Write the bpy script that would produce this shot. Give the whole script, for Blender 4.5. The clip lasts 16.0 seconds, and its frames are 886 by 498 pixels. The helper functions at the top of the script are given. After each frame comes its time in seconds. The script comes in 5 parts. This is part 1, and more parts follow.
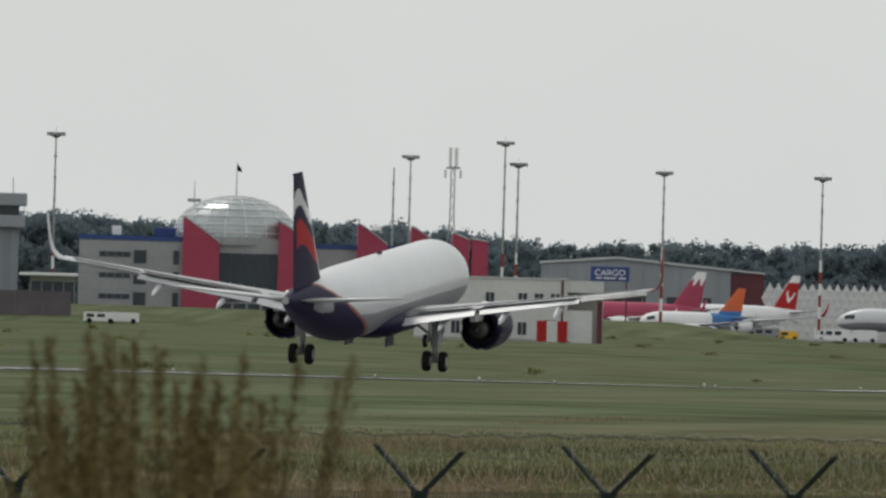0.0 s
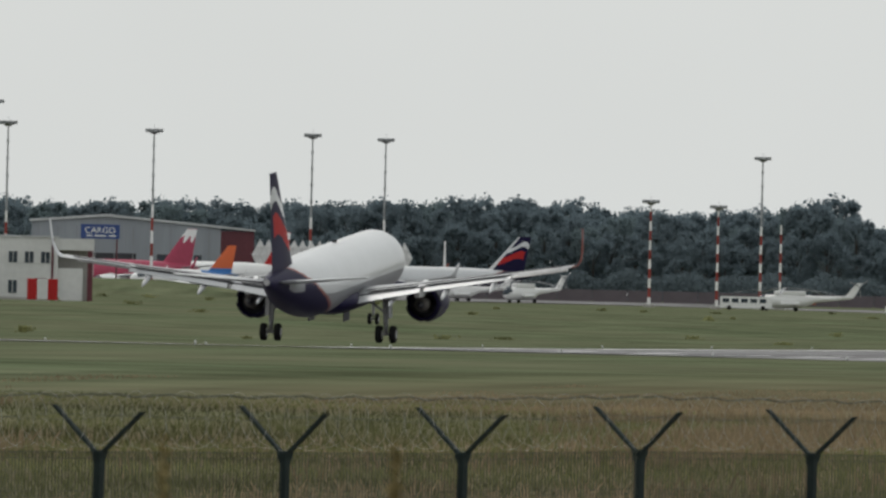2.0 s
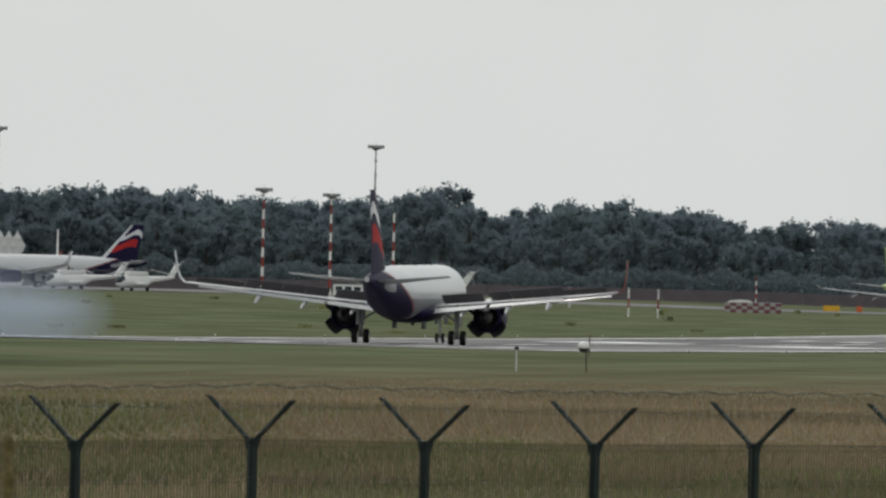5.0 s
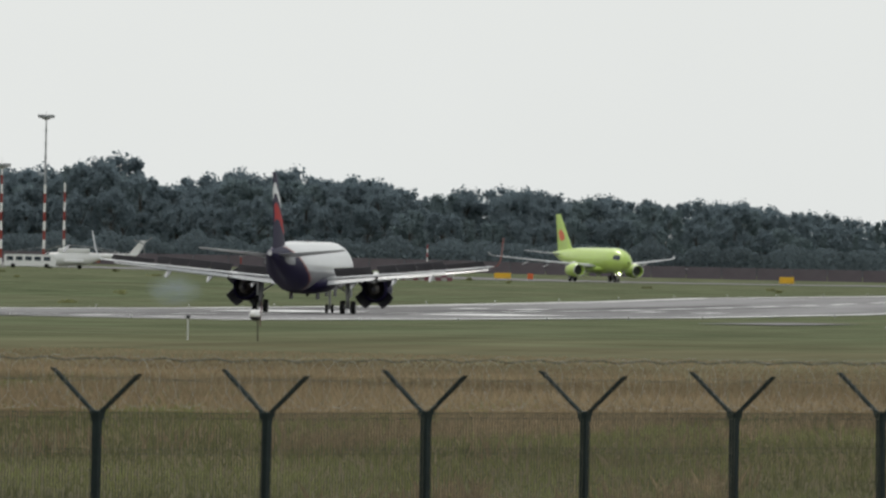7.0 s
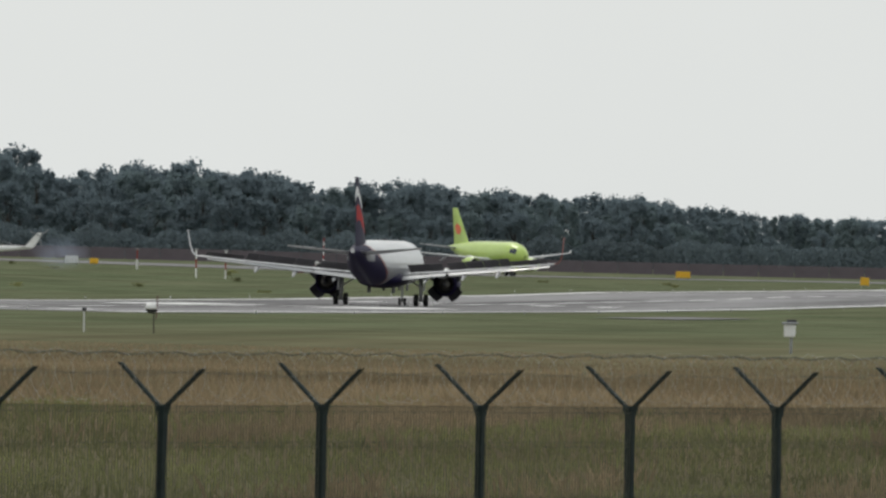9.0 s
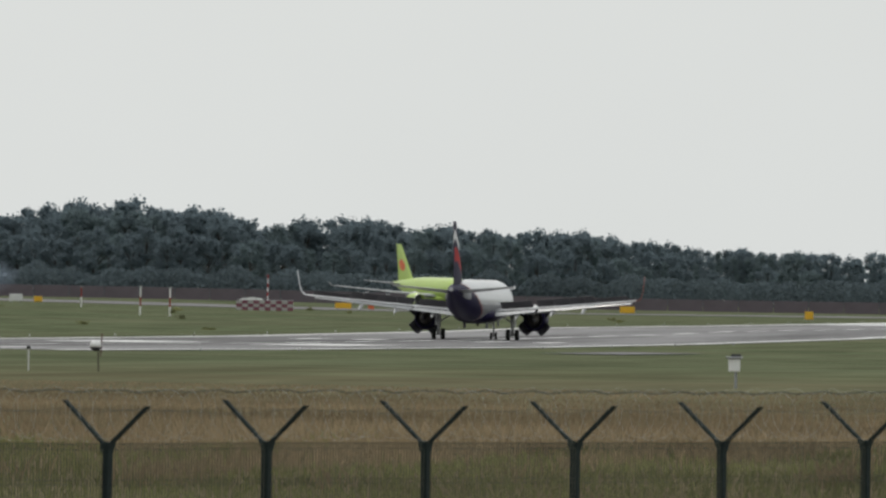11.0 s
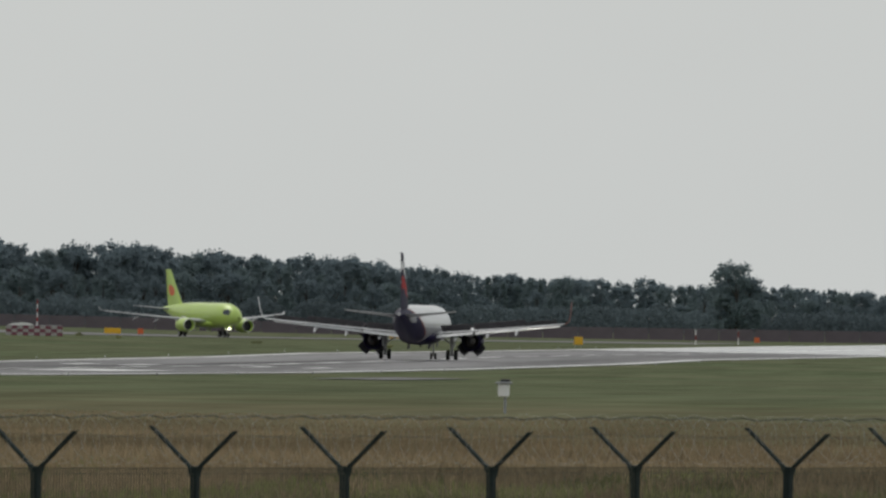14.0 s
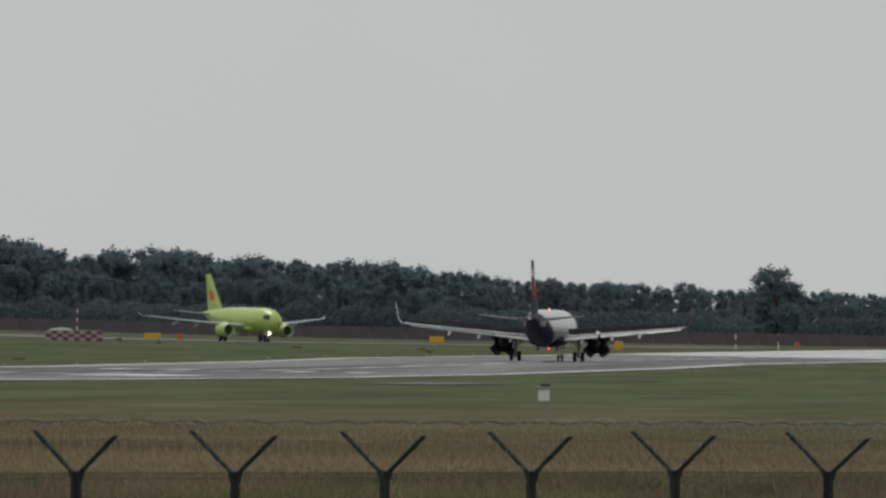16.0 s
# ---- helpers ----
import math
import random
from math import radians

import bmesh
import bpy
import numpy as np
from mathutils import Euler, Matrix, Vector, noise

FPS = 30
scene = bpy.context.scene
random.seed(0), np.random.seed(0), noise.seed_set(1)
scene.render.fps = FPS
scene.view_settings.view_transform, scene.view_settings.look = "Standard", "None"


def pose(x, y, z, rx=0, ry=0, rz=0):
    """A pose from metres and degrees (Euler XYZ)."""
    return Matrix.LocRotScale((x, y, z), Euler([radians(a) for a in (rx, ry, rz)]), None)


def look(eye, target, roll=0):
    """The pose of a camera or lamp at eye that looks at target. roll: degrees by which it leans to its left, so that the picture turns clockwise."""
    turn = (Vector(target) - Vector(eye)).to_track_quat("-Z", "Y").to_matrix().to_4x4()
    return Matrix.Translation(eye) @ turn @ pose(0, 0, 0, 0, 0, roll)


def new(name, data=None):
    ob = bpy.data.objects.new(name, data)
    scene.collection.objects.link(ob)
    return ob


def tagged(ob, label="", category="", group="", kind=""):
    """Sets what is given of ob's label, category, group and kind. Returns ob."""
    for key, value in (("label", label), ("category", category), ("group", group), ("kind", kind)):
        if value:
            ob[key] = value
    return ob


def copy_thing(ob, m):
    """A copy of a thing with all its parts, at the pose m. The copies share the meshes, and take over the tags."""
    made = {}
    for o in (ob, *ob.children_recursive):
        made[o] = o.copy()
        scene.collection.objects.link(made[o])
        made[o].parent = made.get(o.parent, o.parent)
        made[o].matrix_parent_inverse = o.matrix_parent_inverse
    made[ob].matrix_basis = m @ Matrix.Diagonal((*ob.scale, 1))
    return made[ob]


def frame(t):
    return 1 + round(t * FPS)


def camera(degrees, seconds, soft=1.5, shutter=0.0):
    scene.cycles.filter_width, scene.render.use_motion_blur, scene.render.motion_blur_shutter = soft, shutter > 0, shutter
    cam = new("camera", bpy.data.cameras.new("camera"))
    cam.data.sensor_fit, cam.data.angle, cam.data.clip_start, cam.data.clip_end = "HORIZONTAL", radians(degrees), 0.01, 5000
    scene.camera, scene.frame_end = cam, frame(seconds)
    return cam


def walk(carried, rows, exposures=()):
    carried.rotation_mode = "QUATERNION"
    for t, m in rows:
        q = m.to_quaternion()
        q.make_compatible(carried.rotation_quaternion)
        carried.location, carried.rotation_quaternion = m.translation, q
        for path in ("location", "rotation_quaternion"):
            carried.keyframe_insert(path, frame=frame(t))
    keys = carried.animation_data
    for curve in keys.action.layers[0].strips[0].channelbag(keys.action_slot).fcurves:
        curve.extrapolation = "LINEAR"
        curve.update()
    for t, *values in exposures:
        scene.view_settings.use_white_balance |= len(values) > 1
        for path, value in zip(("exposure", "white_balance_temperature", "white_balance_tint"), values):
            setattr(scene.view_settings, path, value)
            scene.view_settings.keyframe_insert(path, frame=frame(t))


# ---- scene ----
EYE = (0.0, 0.0, 4.2)
UNIT = 1 / 28000          # azimuths along the pan are given in 1/28000 rad from the first view axis


def azimuth(s):
    return radians(-11.49) + s * UNIT


cam = camera(3.19, 16.0, soft=2.6)
cam.data.dof.use_dof, cam.data.dof.focus_distance, cam.data.dof.aperture_fstop = True, 1200.0, 38.0


def aim(az, tilt, lean):
    a, b = radians(az), radians(tilt)
    return look(EYE, (EYE[0] + 100 * math.sin(a) * math.cos(b), EYE[1] + 100 * math.cos(a) * math.cos(b),
                      EYE[2] + 100 * math.sin(b)), lean)


PATH = [
    (0.0, -11.4900, 0.2537, 1.61), (0.5, -11.0251, 0.3258, 2.06), (1.0, -10.2170, 0.2728, 1.64),
    (1.5, -9.9084, 0.1915, 1.46), (2.0, -9.6509, 0.1472, 1.37), (2.5, -9.1179, 0.2627, 1.32),
    (3.0, -8.7854, 0.3080, 1.34), (3.5, -8.4929, 0.2833, 1.33), (3.7, -8.3888, 0.2104, 1.41),
    (5.8, -7.9727, 0.1245, 1.23), (6.0, -7.7690, 0.1099, 1.23), (6.5, -7.2480, 0.0745, 1.15),
    (7.0, -7.0695, 0.0497, 1.10), (7.5, -6.9700, 0.0601, 1.07), (8.0, -6.8915, 0.1288, 1.12),
    (8.5, -6.7435, 0.0421, 1.26), (8.7, -6.6956, 0.0329, 1.31), (10.8, -6.6656, 0.1305, 1.19),
    (11.0, -6.4974, 0.1678, 1.01), (11.5, -6.3100, 0.1491, 1.06), (12.0, -6.1421, 0.1177, 1.07),
    (12.5, -5.6285, 0.2748, 1.00), (13.0, -5.6516, 0.2157, 1.15), (13.5, -5.5658, 0.1783, 1.08),
    (14.0, -5.6689, 0.2733, 1.03), (14.5, -5.7679, 0.2856, 0.94), (15.0, -5.8379, 0.3050, 0.87),
    (15.5, -5.8419, 0.2936, 0.89), (16.0, -5.8129, 0.2877, 0.97)]
walk(cam, [(t, aim(a, b, c)) for t, a, b, c in PATH],
     exposures=[(0, 0.06), (0.5, -0.06), (1.0, -0.05), (2.0, 0.10), (2.5, 0.10), (3.0, 0.0), (3.5, -0.03), (5.8, 0.2), (7.0, 0.3), (8.5, 0.25), (11.0, 0.17), (11.5, 0.12),
                (12.0, 0.2), (12.5, 0.07), (13.0, -0.12), (13.5, -0.05), (14.0, -0.12), (14.5, -0.27), (16.0, -0.3)])

# ---- sky and sun ----
world = bpy.data.worlds.new("overcast_sky")
scene.world = world
world.use_nodes = True
wn, wl = world.node_tree.nodes, world.node_tree.links
bg = wn["Background"]
sky = wn.new("ShaderNodeTexSky")
sky.sky_type, sky.sun_disc = "NISHITA", False
sky.sun_elevation, sky.sun_rotation = radians(50), radians(-35)
sky.air_density, sky.dust_density = 1.0, 4.0
mixer = wn.new("ShaderNodeMixRGB")
mixer.inputs[0].default_value = 0.93
mixer.inputs[2].default_value = (6.6, 6.82, 6.72, 1)      # even cloud cover
wl.new(sky.outputs[0], mixer.inputs[1])
cloud, tint = wn.new("ShaderNodeTexNoise"), wn.new("ShaderNodeMapRange")
cloud.inputs["Scale"].default_value, cloud.inputs["Detail"].default_value = 26.0, 3.0
tint.inputs[3].default_value, tint.inputs[4].default_value = 0.95, 1.05
grey = wn.new("ShaderNodeMixRGB")
grey.blend_type, grey.inputs[0].default_value = "MULTIPLY", 1.0
wl.new(cloud.outputs[0], tint.inputs[0])
wl.new(mixer.outputs[0], grey.inputs[1])
wl.new(tint.outputs[0], grey.inputs[2])
wl.new(grey.outputs[0], bg.inputs[0])
bg.inputs[1].default_value = 0.1
sun = new("sun", bpy.data.lights.new("sun", "SUN"))
sun.data.energy, sun.data.angle, sun.data.color = 0.9, radians(18), (1.0, 0.96, 0.9)
sun.matrix_basis = look((0, 0, 50), (-50 * math.cos(radians(50)) * math.sin(radians(-35)),
                                     -50 * math.cos(radians(50)) * math.cos(radians(-35)), 50 - 50 * math.sin(radians(50))))

# ---- materials ----


def mat(name, rgb, rough=0.6, metal=0.0, var=0.15, scale=1.0, bump=0.0, rgb2=None, stretch=(1, 1, 1), islands=0.0, coat=0.0, spec=0.5):
    """A surface with a coarse and a fine variation; scale in waves a metre."""
    m = bpy.data.materials.new(name)
    m.use_nodes = True
    n, l = m.node_tree.nodes, m.node_tree.links
    b = n["Principled BSDF"]
    b.inputs["Roughness"].default_value, b.inputs["Metallic"].default_value = rough, metal
    b.inputs["Coat Weight"].default_value, b.inputs["Specular IOR Level"].default_value = coat, spec
    co = n.new("ShaderNodeTexCoord")
    mp = n.new("ShaderNodeMapping")
    mp.inputs["Scale"].default_value = stretch
    l.new(co.outputs["Object"], mp.inputs[0])
    big, fine = n.new("ShaderNodeTexNoise"), n.new("ShaderNodeTexNoise")
    big.inputs["Scale"].default_value, fine.inputs["Scale"].default_value = scale * 0.25, scale * 4
    big.inputs["Detail"].default_value, fine.inputs["Detail"].default_value = 5, 3
    for t in (big, fine):
        l.new(mp.outputs[0], t.inputs[0])
    add = n.new("ShaderNodeMath")
    add.operation = "MULTIPLY_ADD"
    add.inputs[1].default_value = 0.35
    l.new(fine.outputs[0], add.inputs[0])
    l.new(big.outputs[0], add.inputs[2])
    ramp = n.new("ShaderNodeValToRGB")
    dark = [c * (1 - var) for c in rgb]
    lite = [min(1, c * (1 + var)) for c in (rgb2 or rgb)]
    ramp.color_ramp.elements[0].position, ramp.color_ramp.elements[1].position = 0.48, 0.86
    ramp.color_ramp.elements[0].color, ramp.color_ramp.elements[1].color = (*dark, 1), (*lite, 1)
    l.new(add.outputs[0], ramp.inputs[0])
    out = ramp.outputs[0]
    if islands:
        geo, hsv, rg = n.new("ShaderNodeNewGeometry"), n.new("ShaderNodeHueSaturation"), n.new("ShaderNodeMapRange")
        rg.inputs[3].default_value, rg.inputs[4].default_value = 1 - islands, 1 + islands
        l.new(geo.outputs["Random Per Island"], rg.inputs[0])
        l.new(rg.outputs[0], hsv.inputs["Value"])
        l.new(out, hsv.inputs["Color"])
        out = hsv.outputs[0]
    l.new(out, b.inputs["Base Color"])
    if bump:
        bp = n.new("ShaderNodeBump")
        bp.inputs["Strength"].default_value, bp.inputs["Distance"].default_value = min(1, bump), 0.02
        l.new(fine.outputs[0], bp.inputs["Height"])
        l.new(bp.outputs[0], b.inputs["Normal"])
    return m


def leafy(m, share=0.35):
    """Lets part of the light through the leaves."""
    n, l = m.node_tree.nodes, m.node_tree.links
    b = n["Principled BSDF"]
    thin, mix = n.new("ShaderNodeBsdfTranslucent"), n.new("ShaderNodeMixShader")
    l.new(b.inputs["Base Color"].links[0].from_socket, thin.inputs[0])
    mix.inputs[0].default_value = share
    l.new(b.outputs[0], mix.inputs[1])
    l.new(thin.outputs[0], mix.inputs[2])
    l.new(mix.outputs[0], n["Material Output"].inputs[0])
    return m


def glow(name, rgb, power):
    m = bpy.data.materials.new(name)
    m.use_nodes = True
    b = m.node_tree.nodes["Principled BSDF"]
    b.inputs["Emission Color"].default_value, b.inputs["Emission Strength"].default_value = (*rgb, 1), power
    return m


def smoke_material(name, rgb, most):
    """Thin drifting smoke: densest in the middle of a wisp of radius one, ragged and clear at its rim."""
    m = bpy.data.materials.new(name)
    m.use_nodes = True
    n, l = m.node_tree.nodes, m.node_tree.links
    clear, fog, mix = n.new("ShaderNodeBsdfTransparent"), n.new("ShaderNodeMixShader"), n.new("ShaderNodeMixShader")
    front, back = n.new("ShaderNodeBsdfDiffuse"), n.new("ShaderNodeBsdfTranslucent")
    for k, b in enumerate((front, back)):
        b.inputs[0].default_value = (*rgb, 1)
        l.new(b.outputs[0], fog.inputs[k + 1])
    co, ball, cloud, mul = n.new("ShaderNodeTexCoord"), n.new("ShaderNodeTexGradient"), n.new("ShaderNodeTexNoise"), n.new("ShaderNodeMath")
    ball.gradient_type = "SPHERICAL"
    cloud.inputs["Scale"].default_value, cloud.inputs["Detail"].default_value = 2.2, 4
    l.new(co.outputs["Object"], ball.inputs[0])
    l.new(co.outputs["Object"], cloud.inputs[0])
    mul.operation = "MULTIPLY"
    l.new(ball.outputs[1], mul.inputs[0])
    l.new(cloud.outputs[0], mul.inputs[1])
    rg = n.new("ShaderNodeMapRange")
    rg.inputs[1].default_value, rg.inputs[2].default_value, rg.inputs[4].default_value = 0.02, 0.5, most
    l.new(mul.outputs[0], rg.inputs[0])
    l.new(rg.outputs[0], mix.inputs[0])
    l.new(clear.outputs[0], mix.inputs[1])
    l.new(fog.outputs[0], mix.inputs[2])
    l.new(mix.outputs[0], n["Material Output"].inputs[0])
    return m


def ground_material():
    """Mown airfield grass, with dry uncut grass towards the boundary fence."""
    m = mat("airfield_grass", (0.076, 0.097, 0.052), 0.95, var=0.22, scale=0.35, rgb2=(0.110, 0.132, 0.078), spec=0.0)
    n, l = m.node_tree.nodes, m.node_tree.links
    b = n["Principled BSDF"]
    green = b.inputs["Base Color"].links[0].from_socket
    co = n.new("ShaderNodeTexCoord")
    sep = n.new("ShaderNodeSeparateXYZ")
    l.new(co.outputs["Object"], sep.inputs[0])
    patch, streak = n.new("ShaderNodeTexNoise"), n.new("ShaderNodeTexNoise")
    patch.inputs["Scale"].default_value, streak.inputs["Scale"].default_value = 0.012, 0.09
    streak.inputs["Detail"].default_value = 6
    for t in (patch, streak):
        l.new(co.outputs["Object"], t.inputs[0])
    dry = n.new("ShaderNodeMixRGB")
    dry.inputs[2].default_value = (0.150, 0.146, 0.095, 1)
    l.new(green, dry.inputs[1])
    r = n.new("ShaderNodeValToRGB")
    r.color_ramp.elements[0].position, r.color_ramp.elements[1].position = 0.40, 0.80
    broad, blend = n.new("ShaderNodeTexNoise"), n.new("ShaderNodeMath")
    broad.inputs["Scale"].default_value, broad.inputs["Detail"].default_value = 0.014, 4
    l.new(co.outputs["Object"], broad.inputs[0])
    blend.operation, blend.inputs[1].default_value = "MULTIPLY_ADD", 0.45
    l.new(streak.outputs[0], blend.inputs[0])
    half = n.new("ShaderNodeMath")
    half.operation, half.inputs[1].default_value = "MULTIPLY", 0.62
    l.new(broad.outputs[0], half.inputs[0])
    l.new(half.outputs[0], blend.inputs[2])
    l.new(blend.outputs[0], r.inputs[0])
    l.new(r.outputs[0], dry.inputs[0])
    near = n.new("ShaderNodeMapRange")
    near.inputs[1].default_value, near.inputs[2].default_value = 620, 380
    l.new(sep.outputs[1], near.inputs[0])
    uncut = n.new("ShaderNodeMixRGB")
    uncut.inputs[2].default_value = (0.150, 0.120, 0.076, 1)
    l.new(dry.outputs[0], uncut.inputs[1])
    k = n.new("ShaderNodeMath")
    k.operation = "MULTIPLY"
    side, both = n.new("ShaderNodeMapRange"), n.new("ShaderNodeMath")
    side.inputs[1].default_value, side.inputs[2].default_value = -92, -70
    both.operation = "MULTIPLY"
    l.new(sep.outputs[0], side.inputs[0])
    l.new(near.outputs[0], both.inputs[0])
    l.new(side.outputs[0], both.inputs[1])
    l.new(both.outputs[0], k.inputs[0])
    often = n.new("ShaderNodeMapRange")
    often.inputs[1].default_value, often.inputs[2].default_value, often.inputs[3].default_value = 0.3, 0.6, 0.35
    l.new(patch.outputs[0], often.inputs[0])
    l.new(often.outputs[0], k.inputs[1])
    l.new(k.outputs[0], uncut.inputs[0])
    flat, mottle, span, tone = n.new("ShaderNodeMapping"), n.new("ShaderNodeTexNoise"), n.new("ShaderNodeMapRange"), n.new("ShaderNodeMixRGB")
    flat.inputs["Scale"].default_value = (0.35, 0.018, 1)
    mottle.inputs["Scale"].default_value, mottle.inputs["Detail"].default_value = 1.0, 6
    span.inputs[1].default_value, span.inputs[2].default_value, span.inputs[3].default_value, span.inputs[4].default_value = 0.3, 0.7, 0.8, 1.2
    tone.blend_type, tone.inputs[0].default_value = "MULTIPLY", 1.0
    l.new(co.outputs["Object"], flat.inputs[0])
    l.new(flat.outputs[0], mottle.inputs[0])
    l.new(mottle.outputs[0], span.inputs[0])
    l.new(uncut.outputs[0], tone.inputs[1])
    l.new(span.outputs[0], tone.inputs[2])
    l.new(tone.outputs[0], b.inputs["Base Color"])
    return m


M = dict(
    checkred=mat("faded_check_paint", (0.20, 0.075, 0.10), 0.8, 0, 0.2, 0.8, spec=0.1),
    silver=mat("silver_paint", (0.60, 0.61, 0.62), 0.38, 0.0, 0.06, 0.5, coat=0.3),
    white=mat("white_paint", (0.78, 0.78, 0.77), 0.4, 0, 0.06, 0.5),
    # plain grey paint, darkened to serve as painted shade on airliner bodies too
    greypaint=mat("grey_paint_and_body_shade", (0.24, 0.245, 0.26), 0.4, 0, 0.08, 0.6),
    navy=mat("navy_paint", (0.016, 0.013, 0.042), 0.45, 0, 0.2, 0.5, spec=0.06),
    winglet=mat("rusty_orange_winglet_paint", (0.25, 0.07, 0.055), 0.5, 0, 0.15, 0.6),
    # dark base colour holds the shade on the raised panels' rear sides
    spoiler=mat("shade_toned_spoiler", (0.085, 0.08, 0.088), 0.6, 0, 0.2, 1.0),
    red=mat("red_paint", (0.40, 0.03, 0.03), 0.5, 0, 0.15, 0.6, spec=0.05),
    bandred=mat("faded_red_mast_paint", (0.27, 0.055, 0.045), 0.7, 0, 0.2, 0.8, spec=0.2),
    orange=mat("orange_paint", (0.62, 0.12, 0.03), 0.45, 0, 0.12, 0.6),
    crimson=mat("crimson_cladding", (0.38, 0.045, 0.095), 0.6, 0, 0.15, 0.4),
    maroon=mat("maroon_cladding", (0.10, 0.02, 0.03), 0.6, 0, 0.2, 0.4),
    # lime green with a little distance haze mixed into the colour
    lime=mat("lime_green_paint", (0.41, 0.56, 0.11), 0.4, 0, 0.08, 0.5, coat=0.3),
    blue=mat("blue_paint", (0.03, 0.16, 0.42), 0.45, 0, 0.12, 0.6),
    deepblue=mat("blue_sign_paint", (0.025, 0.06, 0.22), 0.5, 0, 0.12, 0.6),
    wing=mat("wing_skin", (0.46, 0.47, 0.48), 0.4, 0.1, 0.08, 0.8),
    nozzle=mat("heat_stained_nozzle", (0.13, 0.12, 0.11), 0.5, 0.5, 0.25, 2.0),
    rubber_marks=mat("tyre_rubber_marks", (0.075, 0.073, 0.075), 0.85, 0, 0.4, 0.4, 0, (0.12, 0.118, 0.12), (1, 0.04, 1), spec=0.2),
    metal=mat("bare_metal", (0.55, 0.55, 0.55), 0.35, 0.9, 0.1, 1.5),
    dark=mat("dark_cavity", (0.035, 0.035, 0.042), 0.7, 0, 0.3, 1.0),
    rubber=mat("tyre_rubber", (0.014, 0.014, 0.014), 0.9, 0, 0.3, 3.0, spec=0.1),
    strut=mat("gear_strut_paint", (0.3, 0.3, 0.3), 0.5, 0.2, 0.2, 2.0),
    glass=mat("dark_window_glass", (0.025, 0.038, 0.052), 0.12, 0, 0.2, 0.6),
    wall=mat("grey_facade_panels", (0.34, 0.345, 0.36), 0.7, 0, 0.12, 0.3),
    render=mat("whitewashed_wall", (0.62, 0.62, 0.61), 0.8, 0, 0.12, 0.4, 0.2),
    roofing=mat("pale_metal_roof", (0.5, 0.51, 0.52), 0.5, 0.2, 0.12, 0.4),
    hangar=mat("grey_corrugated_wall", (0.27, 0.29, 0.32), 0.6, 0, 0.12, 0.3, stretch=(3, 3, 0.2)),
    concrete=mat("weathered_concrete", (0.36, 0.35, 0.33), 0.9, 0, 0.2, 0.5, 0.3),
    dome=mat("glazed_dome_panels", (0.42, 0.46, 0.47), 0.22, 0.3, 0.3, 0.5),
    runway=mat("worn_asphalt", (0.13, 0.126, 0.13), 0.8, 0, 0.3, 0.3, 0.2, (0.2, 0.195, 0.2), (1, 0.05, 1), spec=0.25),
    apron=mat("apron_concrete", (0.19, 0.185, 0.19), 0.9, 0, 0.2, 0.2, spec=0.1),
    wet=mat("smooth_glare_surface", (0.34, 0.33, 0.33), 0.16, 0, 0.2, 0.3, 0, None, (1, 0.06, 1)),
    marking=mat("worn_runway_marking", (0.72, 0.72, 0.7), 0.4, 0, 0.25, 0.6),
    galv=mat("galvanised_steel", (0.32, 0.33, 0.34), 0.5, 0.6, 0.2, 2.0),
    green_steel=mat("dark_green_fence_paint", (0.016, 0.026, 0.026), 0.7, 0.0, 0.3, 5.0, 0.2, spec=0.2),
    wire=mat("razor_wire_steel", (0.36, 0.36, 0.33), 0.5, 0.2, 0.2, 6.0),
    mesh_wire=mat("green_mesh_wire", (0.05, 0.055, 0.04), 0.6, 0.1, 0.3, 5.0),
    yellow=mat("yellow_sign_panel", (0.75, 0.42, 0.02), 0.5, 0, 0.15, 1.0),
    # distance haze is mixed into both foliage colours as pale blue-grey
    leaf=leafy(mat("haze_tinted_foliage", (0.178, 0.226, 0.252), 0.95, 0, 0.2, 0.06, islands=0.10, spec=0.0), 0.5),
    leaf2=leafy(mat("lighter_hazed_foliage", (0.180, 0.232, 0.245), 0.95, 0, 0.2, 0.06, islands=0.10, spec=0.0), 0.5),
    # foliage colour darkened for shade under the trees, with the same haze blue
    scrub=leafy(mat("shade_toned_undergrowth", (0.108, 0.136, 0.150), 0.95, 0, 0.25, 0.06, islands=0.12, spec=0.0)),
    bark=mat("tree_bark", (0.06, 0.05, 0.04), 0.9, 0, 0.3, 2.0, 0.5),
    straw=leafy(mat("dry_grass_blades", (0.255, 0.199, 0.126), 0.95, 0, 0.42, 0.15, islands=0.15, spec=0.05)),
    blade=leafy(mat("green_grass_blades", (0.106, 0.114, 0.055), 0.95, 0, 0.45, 0.15, rgb2=(0.190, 0.196, 0.084), islands=0.15, spec=0.05)),
    weed=mat("dry_dock_weed", (0.165, 0.130, 0.058), 0.9, 0, 0.4, 10.0, islands=0.4, spec=0.05),
    # wall red pulled towards the wood's colour, so haze sits in the base
    wallred=mat("haze_greyed_red_wall", (0.140, 0.120, 0.135), 0.9, 0, 0.3, 0.08, spec=0.1),
    ground=ground_material(),
    smoke=smoke_material("tyre_smoke_haze", (0.58, 0.68, 0.86), 0.36),
    beacon=glow("red_beacon_light", (1.0, 0.05, 0.03), 5.0),
    lamp=glow("landing_light", (1.0, 0.95, 0.85), 7.0),
)
M["glass_left"] = M["glass"]

